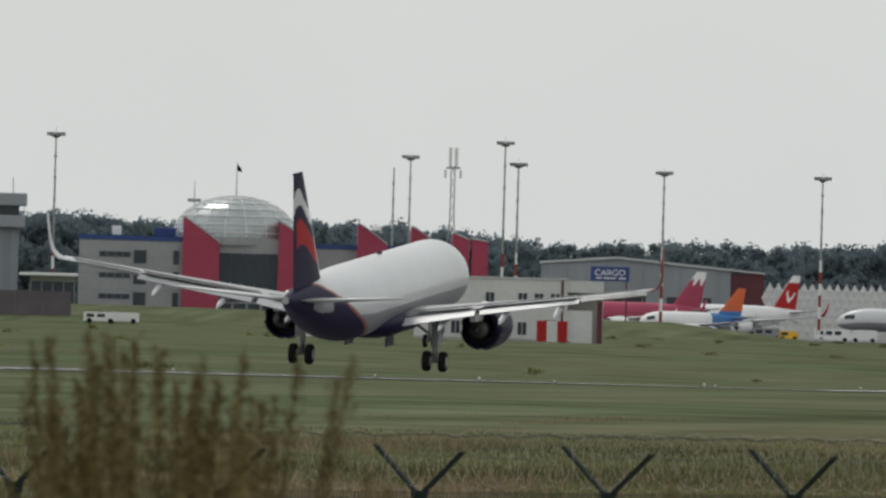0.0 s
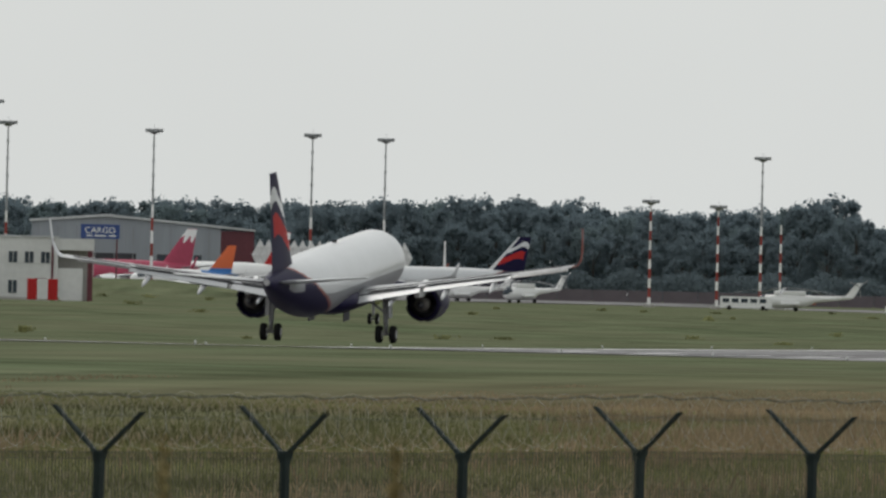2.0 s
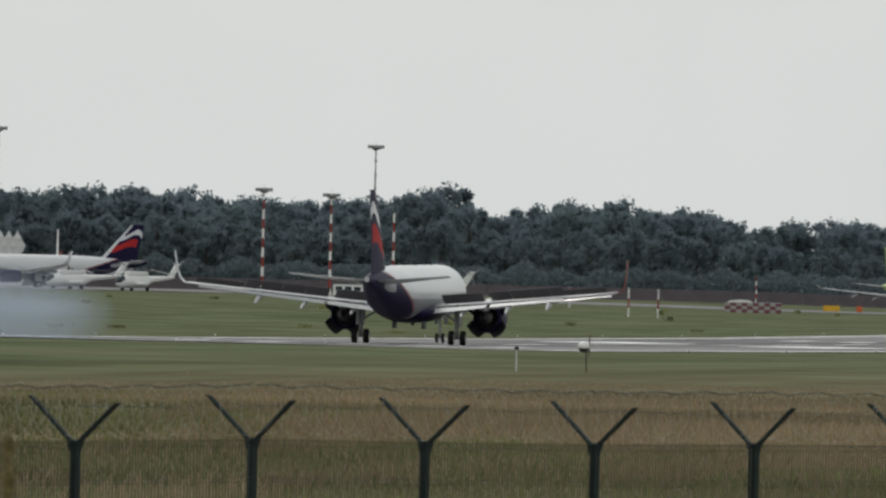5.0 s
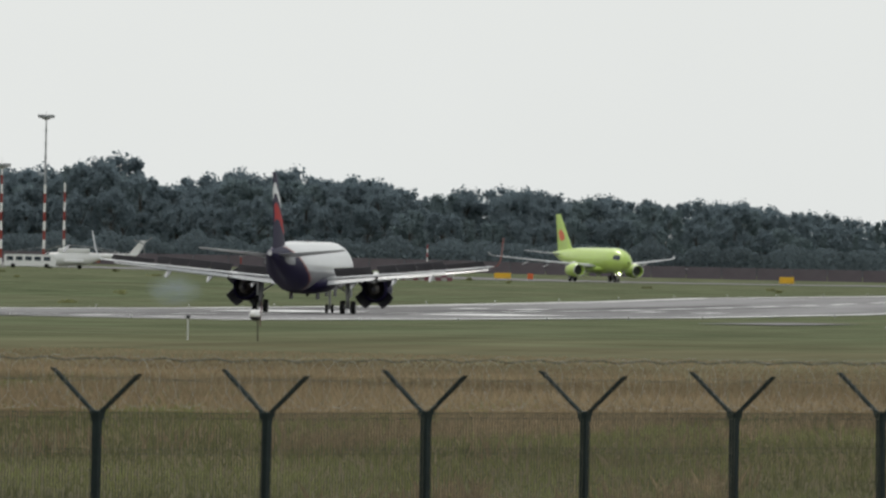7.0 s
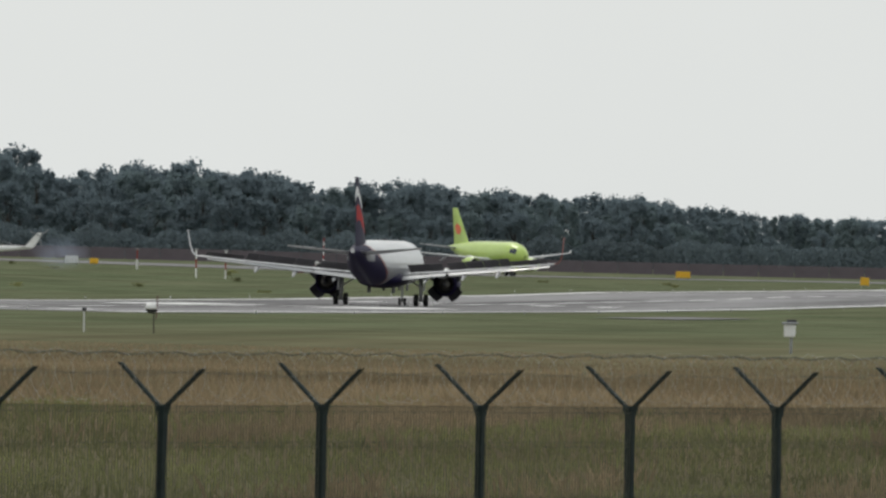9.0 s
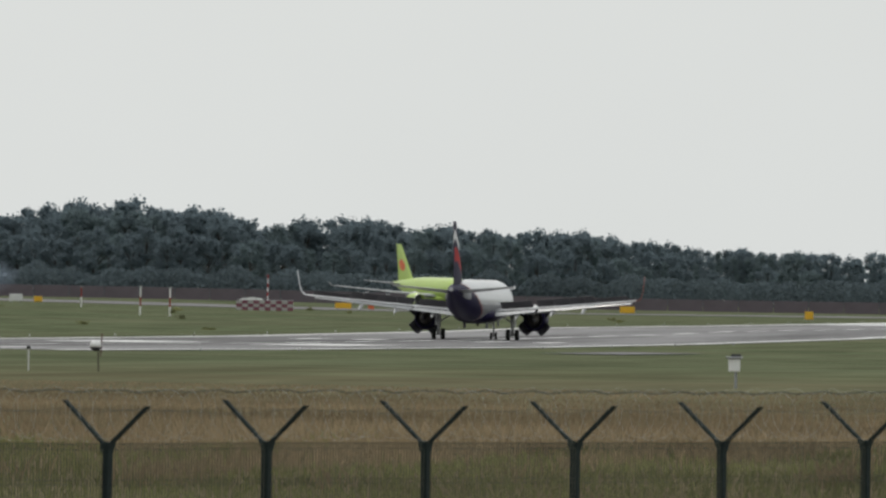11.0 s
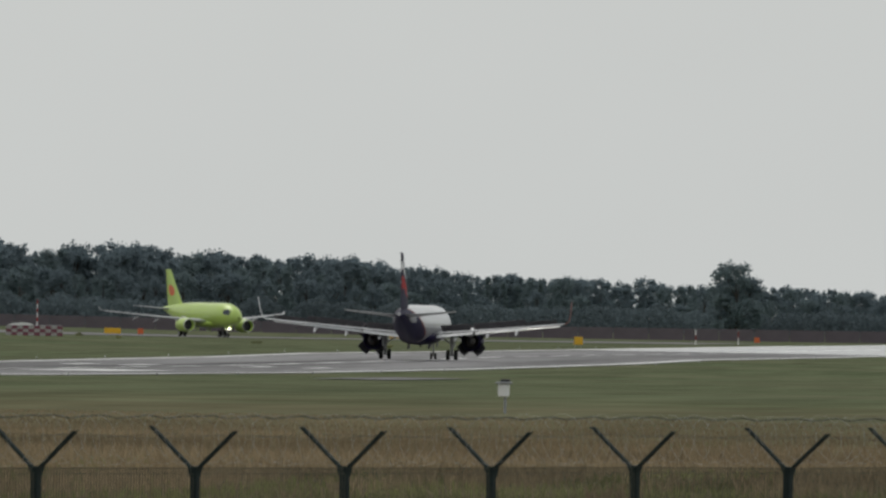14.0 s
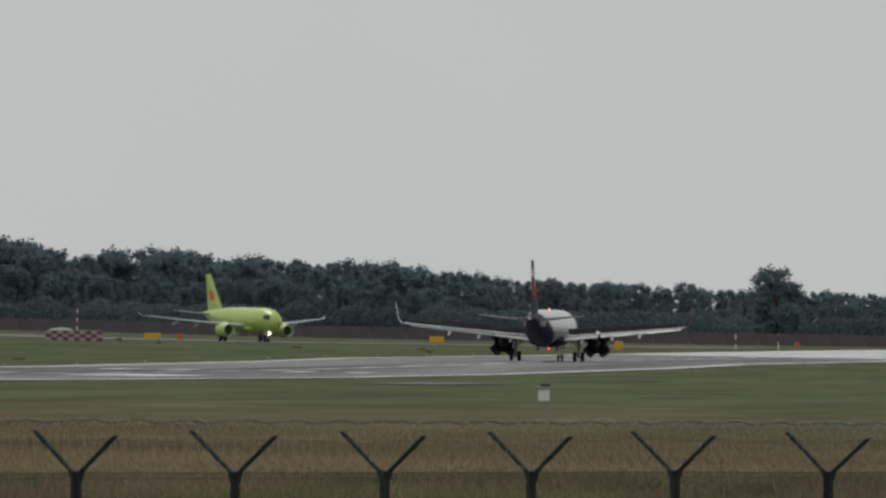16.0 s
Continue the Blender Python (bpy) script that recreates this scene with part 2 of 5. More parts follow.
# ---- building tools ----


def part(name, bm, material, parent=None, label="", m=None, smooth=False):
    if isinstance(bm, bpy.types.Mesh):
        me = bm
    else:
        me = bpy.data.meshes.new(name)
        bmesh.ops.recalc_face_normals(bm, faces=bm.faces[:])
        bm.to_mesh(me)
        bm.free()
        me.materials.append(material)
        if smooth:
            me.polygons.foreach_set("use_smooth", [True] * len(me.polygons))
    ob = new(name, me)
    ob.parent = parent
    if m is not None:
        ob.matrix_basis = m
    if label:
        tagged(ob, label)
    return ob


def soup(name, verts, faces, material, smooth=False):
    me = bpy.data.meshes.new(name)
    me.from_pydata(verts, [], faces)
    me.materials.append(material)
    if smooth:
        me.polygons.foreach_set("use_smooth", [True] * len(me.polygons))
    return me


def thing(name, m, label, category, group="", kind=""):
    ob = new(name)
    ob.matrix_basis = m
    ob.empty_display_size = 0.2
    return tagged(ob, label, category, group, kind)


def block(bm, x0, x1, y0, y1, z0, z1, bevel=0.0):
    v = [bm.verts.new((x, y, z)) for z in (z0, z1) for x, y in ((x0, y0), (x1, y0), (x1, y1), (x0, y1))]
    fs = [bm.faces.new([v[i] for i in f]) for f in ((3, 2, 1, 0), (4, 5, 6, 7), (0, 1, 5, 4), (1, 2, 6, 5), (2, 3, 7, 6), (3, 0, 4, 7))]
    if bevel:
        bmesh.ops.bevel(bm, geom=list({e for f in fs for e in f.edges}), offset=bevel, segments=1, affect="EDGES")
    return bm


def boxed(x0, x1, y0, y1, z0, z1, bevel=0.0):
    return block(bmesh.new(), x0, x1, y0, y1, z0, z1, bevel)


def tube(bm, p0, p1, r0, r1=None, n=10, caps=True):
    p0, p1 = Vector(p0), Vector(p1)
    r1 = r0 if r1 is None else r1
    q = (p1 - p0).to_track_quat("Z", "Y")
    rings = []
    for p, r in ((p0, r0), (p1, r1)):
        rings.append([bm.verts.new(p + q @ Vector((r * math.cos(a), r * math.sin(a), 0)))
                      for a in (2 * math.pi * i / n for i in range(n))])
    for i in range(n):
        bm.faces.new((rings[0][i], rings[0][(i + 1) % n], rings[1][(i + 1) % n], rings[1][i]))
    if caps:
        bm.faces.new(rings[0][::-1])
        bm.faces.new(rings[1])
    return bm


def piped(*args, **kw):
    return tube(bmesh.new(), *args, **kw)


def loft(rings, closed=True, caps=True):
    bm = bmesh.new()
    vs = [[bm.verts.new(p) for p in r] for r in rings]
    n = len(vs[0])
    for a, b in zip(vs, vs[1:]):
        for i in range(n if closed else n - 1):
            bm.faces.new((a[i], a[(i + 1) % n], b[(i + 1) % n], b[i]))
    if caps:
        bm.faces.new(vs[0][::-1])
        bm.faces.new(vs[-1])
    return bm


def cable(points, r, n=4):
    """One bent round bar through the points."""
    rings = []
    for i, p in enumerate(points):
        d = (points[min(i + 1, len(points) - 1)] - points[max(i - 1, 0)]).normalized()
        u = d.cross(Vector((0.31, 0.17, 0.93))).normalized()
        v = d.cross(u)
        rings.append([p + (u * math.cos(a) + v * math.sin(a)) * r for a in (2 * math.pi * k / n for k in range(n))])
    return loft(rings)


def smoothstep(a, b, x):
    t = np.clip((x - a) / (b - a), 0, 1)
    return t * t * (3 - 2 * t)


RUNWAY_Y = [-300, 40, 90, 140, 250, 400, 500, 670, 800, 900, 1000, 1130, 1260, 1450, 1600, 1790, 1890, 2100, 2600, 3200, 4800]
RUNWAY_Z = [2.4, 2.4, 0.5, 0.0, 0.3, 1.1, 1.5, 1.5, 1.05, 0.7, 0.30, -0.22, -0.36, -0.45, -0.32, 0.1, 0.5, 0.75, 1.6, 2.3, 3.0]
FIELD_Y = [-300, 500, 1000, 1400, 1730, 2400, 2800, 3300, 4800]
FIELD_Z = [2.4, 2.3, 1.7, 1.5, 2.0, 2.3, 2.3, 3.0, 3.5]


def height(x, y):
    """The lie of the land: the runway dips in the middle, the outfield beyond it lies higher."""
    k = smoothstep(-225, -330, np.asarray(x, float))
    x, y = np.asarray(x, float), np.asarray(y, float)
    hollow = 0.95 * np.exp(-((x + 318) / 60) ** 2 - ((y - 2780) / 450) ** 2)
    bank = 3.1 * np.exp(-((y - 2230) / 26) ** 2) * smoothstep(-395, -430, x)
    return np.interp(y, RUNWAY_Y, RUNWAY_Z) * (1 - k) + np.interp(y, FIELD_Y, FIELD_Z) * k - hollow + bank


def site(s, d, turn=0.0, up=0.0):
    """A pose on the ground at the azimuth s and the distance d, its x axis to the right as seen from the eye."""
    a = azimuth(s)
    x, y = d * math.sin(a), d * math.cos(a)
    return pose(x, y, float(height(x, y)) + up, 0, 0, -math.degrees(a) + turn)


# ---- ground and runway ----


def grid_sheet(name, xs, ys, material, lift=0.0):
    X, Y = np.meshgrid(xs, ys)
    Z = height(X, Y) + lift
    nx = len(xs)
    verts = np.stack([X, Y, Z], -1).reshape(-1, 3).tolist()
    faces = [(j * nx + i, j * nx + i + 1, (j + 1) * nx + i + 1, (j + 1) * nx + i)
             for j in range(len(ys) - 1) for i in range(nx - 1)]
    return soup(name, verts, faces, material, True)


def build_ground():
    xs = np.concatenate([np.linspace(-3200, -420, 15), np.linspace(-400, 60, 70), np.linspace(100, 3200, 15)])
    ys = np.concatenate([np.linspace(-600, 0, 5), np.linspace(20, 700, 90), np.linspace(720, 2400, 130), np.linspace(2450, 4900, 40)])
    tagged(new("ground", grid_sheet("ground", xs, ys, M["ground"])), "mown green airfield grass with dry patches", "grass", kind="structure")
    ys = np.linspace(60, 3400, 300)
    road = tagged(new("runway", grid_sheet("runway", np.linspace(-205, -155, 12), ys, M["runway"], 0.05)),
                  "long worn grey asphalt runway with tyre marks", "runway", kind="structure")
    for x in (-203.2, -156.8):
        part("edge_line", grid_sheet("edge_line", np.linspace(x - 0.8, x + 0.8, 2), ys, M["marking"], 0.062), None, road)
    for k in range(66):
        y = 420 + 45 * k
        part("centre_dash", grid_sheet("centre_dash", np.linspace(-180.4, -179.6, 2), np.linspace(y, y + 27, 4), M["marking"], 0.062), None, road)
    for x in (-171, -189):
        part("aiming_mark", grid_sheet("aiming_mark", np.linspace(x - 4, x + 4, 3), np.linspace(1385, 1440, 8), M["marking"], 0.064), None, road)
        for y in (1180, 1560):
            for i in range(2):
                xx = x + (i - 0.5) * 6
                part("touchdown_mark", grid_sheet("touchdown_mark", np.linspace(xx - 1, xx + 1, 2), np.linspace(y, y + 22, 4), M["marking"], 0.064), None, road)
    for x in (-184, -176):
        part("tyre_marks", grid_sheet("tyre_marks", np.linspace(x - 1.8, x + 1.8, 4), np.linspace(880, 1760, 90), M["rubber_marks"], 0.058), None, road)
    # added smooth sheet that mirrors the sky as glare on the far end
    part("concrete_end", grid_sheet("concrete_end", np.linspace(-204.6, -155.4, 6), np.linspace(2230, 3400, 40), M["wet"], 0.056), None, road, "smooth pale sheet added for glare on the runway end")
    tagged(new("concrete_pad", grid_sheet("concrete_pad", np.linspace(-137.4, -130.6, 3), np.linspace(1275, 1345, 8), M["apron"], 0.07)),
           "old concrete pad in the grass beside the runway", "pavement", kind="structure")
    tagged(new("taxiway", grid_sheet("taxiway", np.linspace(-560, -225, 24), np.linspace(2690, 2850, 16), M["apron"], 0.06)),
           "pale concrete taxiway beyond the grass", "taxiway", kind="structure")
    tagged(new("apron", grid_sheet("apron", np.linspace(-760, -440, 12), np.linspace(2480, 2980, 12), M["apron"], 0.09)),
           "pale concrete parking apron with parked aircraft", "apron", kind="structure")


build_ground()

# ---- airliners ----


def fuselage_ring(y, nose, tail, n):
    """Half widths and centre height of the body at the station y."""
    a, b = nose - y, y - tail
    w, h, zc = 1.975, 2.1, 3.9
    if a < 6.5:
        k = math.sqrt(max(0, 1 - (1 - a / 6.5) ** 2.2))
        w, h, zc = w * k, h * k, zc - 0.55 * (1 - a / 6.5) ** 2
    if b < 15:
        q = (1 - b / 15)
        k = 1 - 0.9 * q ** 1.7
        w, h = w * k, h * k
        zc += 1.05 * q ** 1.7
    return [(w * math.sin(2 * math.pi * i / n), y, zc + h * math.cos(2 * math.pi * i / n)) for i in range(n)], zc


def body_parts(root, nose, tail, rule, n=48, rings=150):
    ys = [nose - 0.03 - 6.5 * (i / 12) ** 1.8 for i in range(12)]
    ys += list(np.linspace(nose - 6.6, tail, rings))
    rr = [fuselage_ring(y, nose, tail, n) for y in ys]
    groups = {}
    for j in range(len(rr) - 1):
        for i in range(n):
            q = (rr[j][0][i], rr[j][0][(i + 1) % n], rr[j + 1][0][(i + 1) % n], rr[j + 1][0][i])
            c = [sum(p[k] for p in q) / 4 for k in range(3)]
            groups.setdefault(rule(c[0], c[1], c[2] - rr[j][1], nose, tail), []).append(q)
    groups.setdefault(rule(0, nose, 0, nose, tail), []).append(rr[0][0][::4])
    groups.setdefault("metal", []).append(rr[-1][0])
    names = {"glass": "cockpit_window", "glass_left": "cockpit_window", "metal": "exhaust_pipe"}
    for key, quads in groups.items():
        index, faces, verts = {}, [], []
        for q in quads:
            f = []
            for p in q:
                k = (round(p[0], 4), round(p[1], 4), round(p[2], 4))
                if k not in index:
                    index[k] = len(verts)
                    verts.append(p)
                f.append(index[k])
            faces.append(f)
        base = rule(0, nose - 12, 1.0, nose, tail)
        part(names.get(key, "fuselage" if key == base else "body_livery"), soup("body", verts, faces, M[key], True), None, root)


def foil(x, le, chord, z, thick, n=7, camber=0.02, twist=0.0):
    top, low = [], []
    for i in range(n + 1):
        u = 1 - i / n
        yt = thick * chord * (1.48 * math.sqrt(u) - 0.63 * u - 1.76 * u * u + 1.42 * u ** 3 - 0.5 * u ** 4)
        top.append((x, le - u * chord, z + yt + camber * chord * 4 * u * (1 - u) + twist * (u - 0.5) * chord))
        low.append((x, le - u * chord, z - yt * 0.8 + camber * chord * 4 * u * (1 - u) + twist * (u - 0.5) * chord))
    return top + low[-2:0:-1]


def wing_at(x, flex):
    """Leading edge, chord and height of the wing at the span x."""
    le = 5.9 - max(0, x - 1.5) * 0.585
    te = -1.2 - 0.02 * x if x < 6.4 else -1.33 - (x - 6.4) * 0.355
    return le, le - te, 2.62 + 0.09 * max(0, x - 1.5) + flex * (x / 17) ** 2


def surface(side, a, b, f0, f1, flex, thick=0.05, drop=0.0, tilt=0.0, out=0.0):
    """A slab of the wing between the spans a and b and the chord fractions f0 and f1, tilted down and moved out as a flap."""
    rings = []
    for x in np.linspace(a, b, 4):
        le, c, z = wing_at(x, flex)
        y0, y1 = le - f0 * c - out, le - f1 * c - out
        dz = (y0 - y1) * math.tan(radians(tilt))
        z0 = z - drop
        rings.append([(side * x, y0, z0 + thick), (side * x, (y0 + y1) / 2, z0 - dz * 0.42 + thick * 1.3), (side * x, y1, z0 - dz + 0.02),
                      (side * x, y1, z0 - dz - 0.02), (side * x, (y0 + y1) / 2, z0 - dz * 0.5 - thick), (side * x, y0, z0 - thick)])
    return loft(rings)


def spoiler_mesh(w, c):
    return boxed(0, w, -c, 0, -0.015, 0.03, 0.01)


def hinge(side, a, b, f, flex, up):
    le, c, z = wing_at(a, flex)
    le2, c2, z2 = wing_at(b, flex)
    p, q = Vector((side * a, le - f * c, z + 0.12 + 0.055 * c * 0.5)), Vector((side * b, le2 - f * c2, z2 + 0.12 + 0.055 * c2 * 0.5))
    if side < 0:
        p, q = q, p
    x = (q - p).normalized()
    z_ = x.cross(Vector((0, 1, 0))).normalized()
    y = z_.cross(x)
    m = Matrix.Translation(p) @ Matrix((x, y, z_)).transposed().to_4x4()
    return m @ pose(0, 0, 0, -up), (q - p).length


def wheel(name, root, x, y, r, w):
    rings = []
    for k, rr in ((-0.5, 0.72), (-0.46, 0.9), (-0.3, 1.0), (0.3, 1.0), (0.46, 0.9), (0.5, 0.72)):
        rings.append([(k * w, rr * r * math.cos(2 * math.pi * i / 20), rr * r * math.sin(2 * math.pi * i / 20)) for i in range(20)])
    ob = part(name, loft(rings), M["rubber"], root, "black rubber tyre", pose(x, y, r), True)
    part("rim", piped((-0.52 * w, 0, 0), (0.52 * w, 0, 0), r * 0.52, n=14), M["strut"], ob, "grey metal wheel rim")
    return ob


LIFTED = []      # the wing parts that bend up in the air, with their side


def airliner(name, label, m, wheelbase, length, pal, rule, flaps=0.0, flex=0.5, fin_rule=None, fan_reverse=False, group="", n=40, sharklet="winglet", tip_rise=1.0):
    """A twin-engined airliner; its origin lies on the ground between the main wheels, +y is ahead."""
    root = thing(name, m, label, "airplane", group)
    nose = wheelbase + 5.07
    tail = nose - length
    body_parts(root, nose, tail, rule, n)
    moving = []
    part("belly_fairing", loft([[(wd * math.cos(a), y, 2.35 + hh * math.sin(a)) for a in (2 * math.pi * i / 20 for i in range(20))]
                                for y, wd, hh in ((8.6, 0.5, 0.2), (7, 1.7, 0.7), (4, 2.2, 0.85), (-1, 2.2, 0.85), (-3.5, 1.6, 0.6), (-5, 0.5, 0.2))]),
         M[pal["belly"]], root, "", None, True)
    for side in (-1, 1):
        before = set(root.children)
        st = [wing_at(x, flex) for x in (1.2, 3, 6.4, 9, 12, 15, 16.8)]
        part("wing", loft([foil(side * x, le, c * (0.80 if flaps and x < 15.5 else 1.0), z, 0.115 if x < 7 else 0.1)
                           for x, (le, c, z) in zip((1.2, 3, 6.4, 9, 12, 15, 16.8), st)]), M["wing"], root, "pale grey metal wing", None, True)
        le, c, z = wing_at(16.8, flex)
        tip = [(16.8, 0, 0, 1.0), (17.1, 0.25, 0.1, 0.72), (17.38, 0.7, 0.42, 0.5), (17.55, 1.2, 1.0, 0.36), (17.75, 1.95, 2.5, 0.17)]
        part("winglet", loft([[(side * (x + k * up_x * 0.05), le - b - f * c * g, z + h * tip_rise + k * 0.05 * up_z) for f, k in
                               ((0, 0), (0.3, 1), (1, 0.1), (1, -0.1), (0.3, -1))]
                              for (x, b, h, g), (up_x, up_z) in zip(tip, ((0, 1), (-0.4, 0.9), (-0.8, 0.5), (-1, 0.2), (-1, 0.1)))]), M["silver" if sharklet == "winglet" and side < 0 else sharklet], root,
             "", None, True)
        for a, b in ((1.9, 6.2), (6.5, 12.6)):
            if flaps:
                part("flap", surface(side, a, b, 0.79, 1.0, flex, 0.08, 0.05, flaps * 0.4, 0.12), M["wing"], root, "lowered pale grey wing flap")
        if flaps:
            # added dark strip that draws the shade in the gap over the flaps
            part("flap_shroud", surface(side, 1.9, 12.6, 0.795, 0.825, flex, 0.05, -0.02), M["dark"], root, "dark strip painted for the shaded gap above the flaps")
            h0, w = hinge(side, 12.75, 16.2, 0.72, flex, 0)
            h1, w = hinge(side, 12.75, 16.2, 0.72, flex, 32)
            moving.append((part("aileron", spoiler_mesh(w, 0.75), M["spoiler"], root, "hinged outboard aileron coloured as in shade", h0), h0, h1))
            part("slat", surface(side, 2.6, 16.2, -0.045, 0.09, flex, 0.07, 0.16, 18, -0.12), M["metal"], root, "bright metal leading edge slat")
            for a, b, f in ((2.6, 5.9, 0.62), (6.5, 8.2, 0.60), (8.25, 9.95, 0.60), (10.0, 11.5, 0.60), (11.55, 12.6, 0.60)):
                h0, w = hinge(side, a, b, f, flex, 0)
                h1, w = hinge(side, a, b, f, flex, 48)
                ob = part("spoiler", spoiler_mesh(w, 0.95), M["spoiler"], root, "hinged spoiler panel coloured as in shade", h0)
                moving.append((ob, h0, h1))
        for x in (4.3, 8.0, 11.4):
            le, c, z = wing_at(x, flex)
            y0 = le - 0.62 * c
            part("flap_fairing", loft([[(side * x + r * math.cos(a), y0 - d, z - 0.25 - dz + 0.9 * r * math.sin(a)) for a in (2 * math.pi * i / 10 for i in range(10))]
                                       for d, r, dz in ((0, 0.03, 0), (0.5, 0.17, 0.1), (1.4, 0.2, 0.2), (2.4, 0.14, 0.45), (3.0, 0.03, 0.6))]), M["wing"], root, "", None, True)
        if flaps:
            LIFTED.extend((ob, side) for ob in root.children if ob not in before)
        # engine
        ex, ez, ey = side * 5.6, 2.02, -1.0
        nac = part("engine_cowling", loft([[(ex + r * math.sin(a), y + ey, ez + r * math.cos(a)) for a in (2 * math.pi * i / 28 for i in range(28))]
                                           for y, r in ((7.4, 0.86), (8.25, 0.92), (8.4, 1.0), (8.3, 1.1), (7.4, 1.2), (6.2, 1.22), (5.1, 1.16), (4.2, 1.0), (4.22, 0.93), (5.0, 0.9))],
                                          caps=False), M[pal["engine"]], root, "", None, True)
        part("fan_disc", piped((ex, 7.3 + ey, ez), (ex, 7.2 + ey, ez), 0.88, n=24), M["dark"], nac)
        part("exhaust_duct", piped((ex, 5.3 + ey, ez), (ex, 5.2 + ey, ez), 0.92, n=24), M["dark"], nac)
        part("core_nozzle", piped((ex, 5.2 + ey, ez), (ex, 3.5 + ey, ez), 0.62, 0.42, 20), M["nozzle"], nac, "heat-stained metal core exhaust nozzle", None, True)
        part("exhaust_plug", piped((ex, 3.6 + ey, ez), (ex, 2.9 + ey, ez), 0.3, 0.05, 14), M["dark"], nac)
        part("inlet_lip", loft([[(ex + r * math.sin(a), y + ey, ez + r * math.cos(a)) for a in (2 * math.pi * i / 28 for i in range(28))]
                                for y, r in ((8.2, 0.93), (8.42, 1.0), (8.36, 1.07), (8.2, 1.125))], caps=False), M["metal"], nac, "", None, True)
        part("engine_pylon", loft([[(ex - 0.16, y + ey, zb), (ex + 0.16, y + ey, zb), (ex + 0.14, y + ey, zt), (ex - 0.14, y + ey, zt)]
                                   for y, zb, zt in ((7.3, ez + 1.1, ez + 1.25), (5.5, ez + 1.0, ez + 1.5), (4.2, ez + 0.5, ez + 1.15), (2.2, ez + 0.55, ez + 0.95))]), M["white"], root)
        if fan_reverse:
            for k in range(4):
                ang = 45 + 90 * k
                door = loft([[(r * math.sin(a), y, r * math.cos(a) - 1.18) for a in np.linspace(-0.62, 0.62, 7)] +
                             [((r - 0.07) * math.sin(a), y, (r - 0.07) * math.cos(a) - 1.18) for a in np.linspace(0.62, -0.62, 7)]
                             for y, r in ((0.55, 1.235), (0, 1.23), (-0.6, 1.17))])
                base = pose(ex, 5.15 + ey, ez, 0, ang, 0) @ pose(0, 0, 1.18)
                ob = part("reverser_door", door, M["dark"], root, "dark thrust reverser door", base)
                moving.append((ob, base, base @ pose(0, -0.1, 0.12, -58, 0, 0)))
        # main gear
        gx = side * 3.795
        part("gear_strut", piped((gx, 0, 0.3), (gx - side * 0.1, 0.1, 3.0), 0.15, 0.2, 12), M["strut"], root, "", None, True)
        part("side_stay", piped((gx, 0, 1.6), (gx - side * 1.5, 0.2, 2.6), 0.08, n=8), M["strut"], root)
        part("torque_link", loft([[(gx - 0.05, -0.2, 0.7), (gx + 0.05, -0.2, 0.7), (gx + 0.05, -0.4, 1.05), (gx - 0.05, -0.4, 1.05)],
                                  [(gx - 0.05, -0.12, 1.4), (gx + 0.05, -0.12, 1.4), (gx + 0.05, 0.02, 1.4), (gx - 0.05, 0.02, 1.4)]]), M["strut"], root)
        part("axle", piped((gx - 0.6, 0, 0.57), (gx + 0.6, 0, 0.57), 0.09, n=8), M["strut"], root)
        part("gear_door", boxed(gx + side * 0.26 - 0.03, gx + side * 0.26 + 0.03, -0.55, 0.6, 1.3, 2.75, 0.01), M["wing"], root)
        for k in (-0.46, 0.46):
            wheel("main_wheel", root, gx + k, 0, 0.57, 0.42)
        # tailplane
        y0 = tail + 5.6
        part("tailplane", loft([foil(side * x, y0 - (x - 0.4) * 0.6, c, 4.68 + 0.1 * x, 0.09, 6, 0, 0.075 if flaps else 0.0) for x, c in ((0.4, 4.0), (3.2, 2.75), (6.2, 1.45))]),
             M[pal["tailplane"]], root, "", None, True)
        part("main_gear_well_door", boxed(side * 0.25 - 0.03 + side * 0.9, side * 0.25 + 0.03 + side * 0.9, -0.9, 1.2, 1.05, 1.75, 0.01), M[pal["belly"]], root)
    # nose gear
    part("nose_strut", piped((0, wheelbase, 0.25), (0, wheelbase - 0.1, 2.2), 0.09, 0.12, 10), M["strut"], root)
    part("nose_axle", piped((-0.3, wheelbase, 0.38), (0.3, wheelbase, 0.38), 0.06, n=8), M["strut"], root)
    for k in (-0.25, 0.25):
        wheel("nose_wheel", root, k, wheelbase, 0.38, 0.22)
        part("nose_gear_door", boxed(k * 1.5 - 0.02, k * 1.5 + 0.02, wheelbase - 0.2, wheelbase + 1.4, 1.3, 1.95, 0.005), M[pal["belly"]], root)
    # fin, split by livery
    rows = 64
    groups = {}
    for j in range(rows):
        for side in (-1, 1):
            for i in range(24):
                q = []
                for jj, ii in ((j, i), (j, i + 1), (j + 1, i + 1), (j + 1, i)):
                    h, u = jj / rows, ii / 24
                    le = tail + 8.9 - 5.9 * h - (0 if h > 0.06 else -1.2 * (1 - h / 0.06))
                    te = tail + 2.0 - 1.25 * h
                    c = le - te
                    th = 0.10 * c * (1.48 * math.sqrt(u) - 0.63 * u - 1.76 * u * u + 1.42 * u ** 3 - 0.5 * u ** 4) * side
                    q.append((th, le - u * c, 5.15 + 6.6 * h))
                groups.setdefault((fin_rule or (lambda h, u: pal["fin"]))((j + 0.5) / rows, (i + 0.5) / 24), []).append(q)
    for key, quads in groups.items():
        index, faces, verts = {}, [], []
        for q in quads:
            for p in q:
                k = (round(p[0], 3) + 0.0, round(p[1], 3), round(p[2], 3))
                if k not in index:
                    index[k] = len(verts)
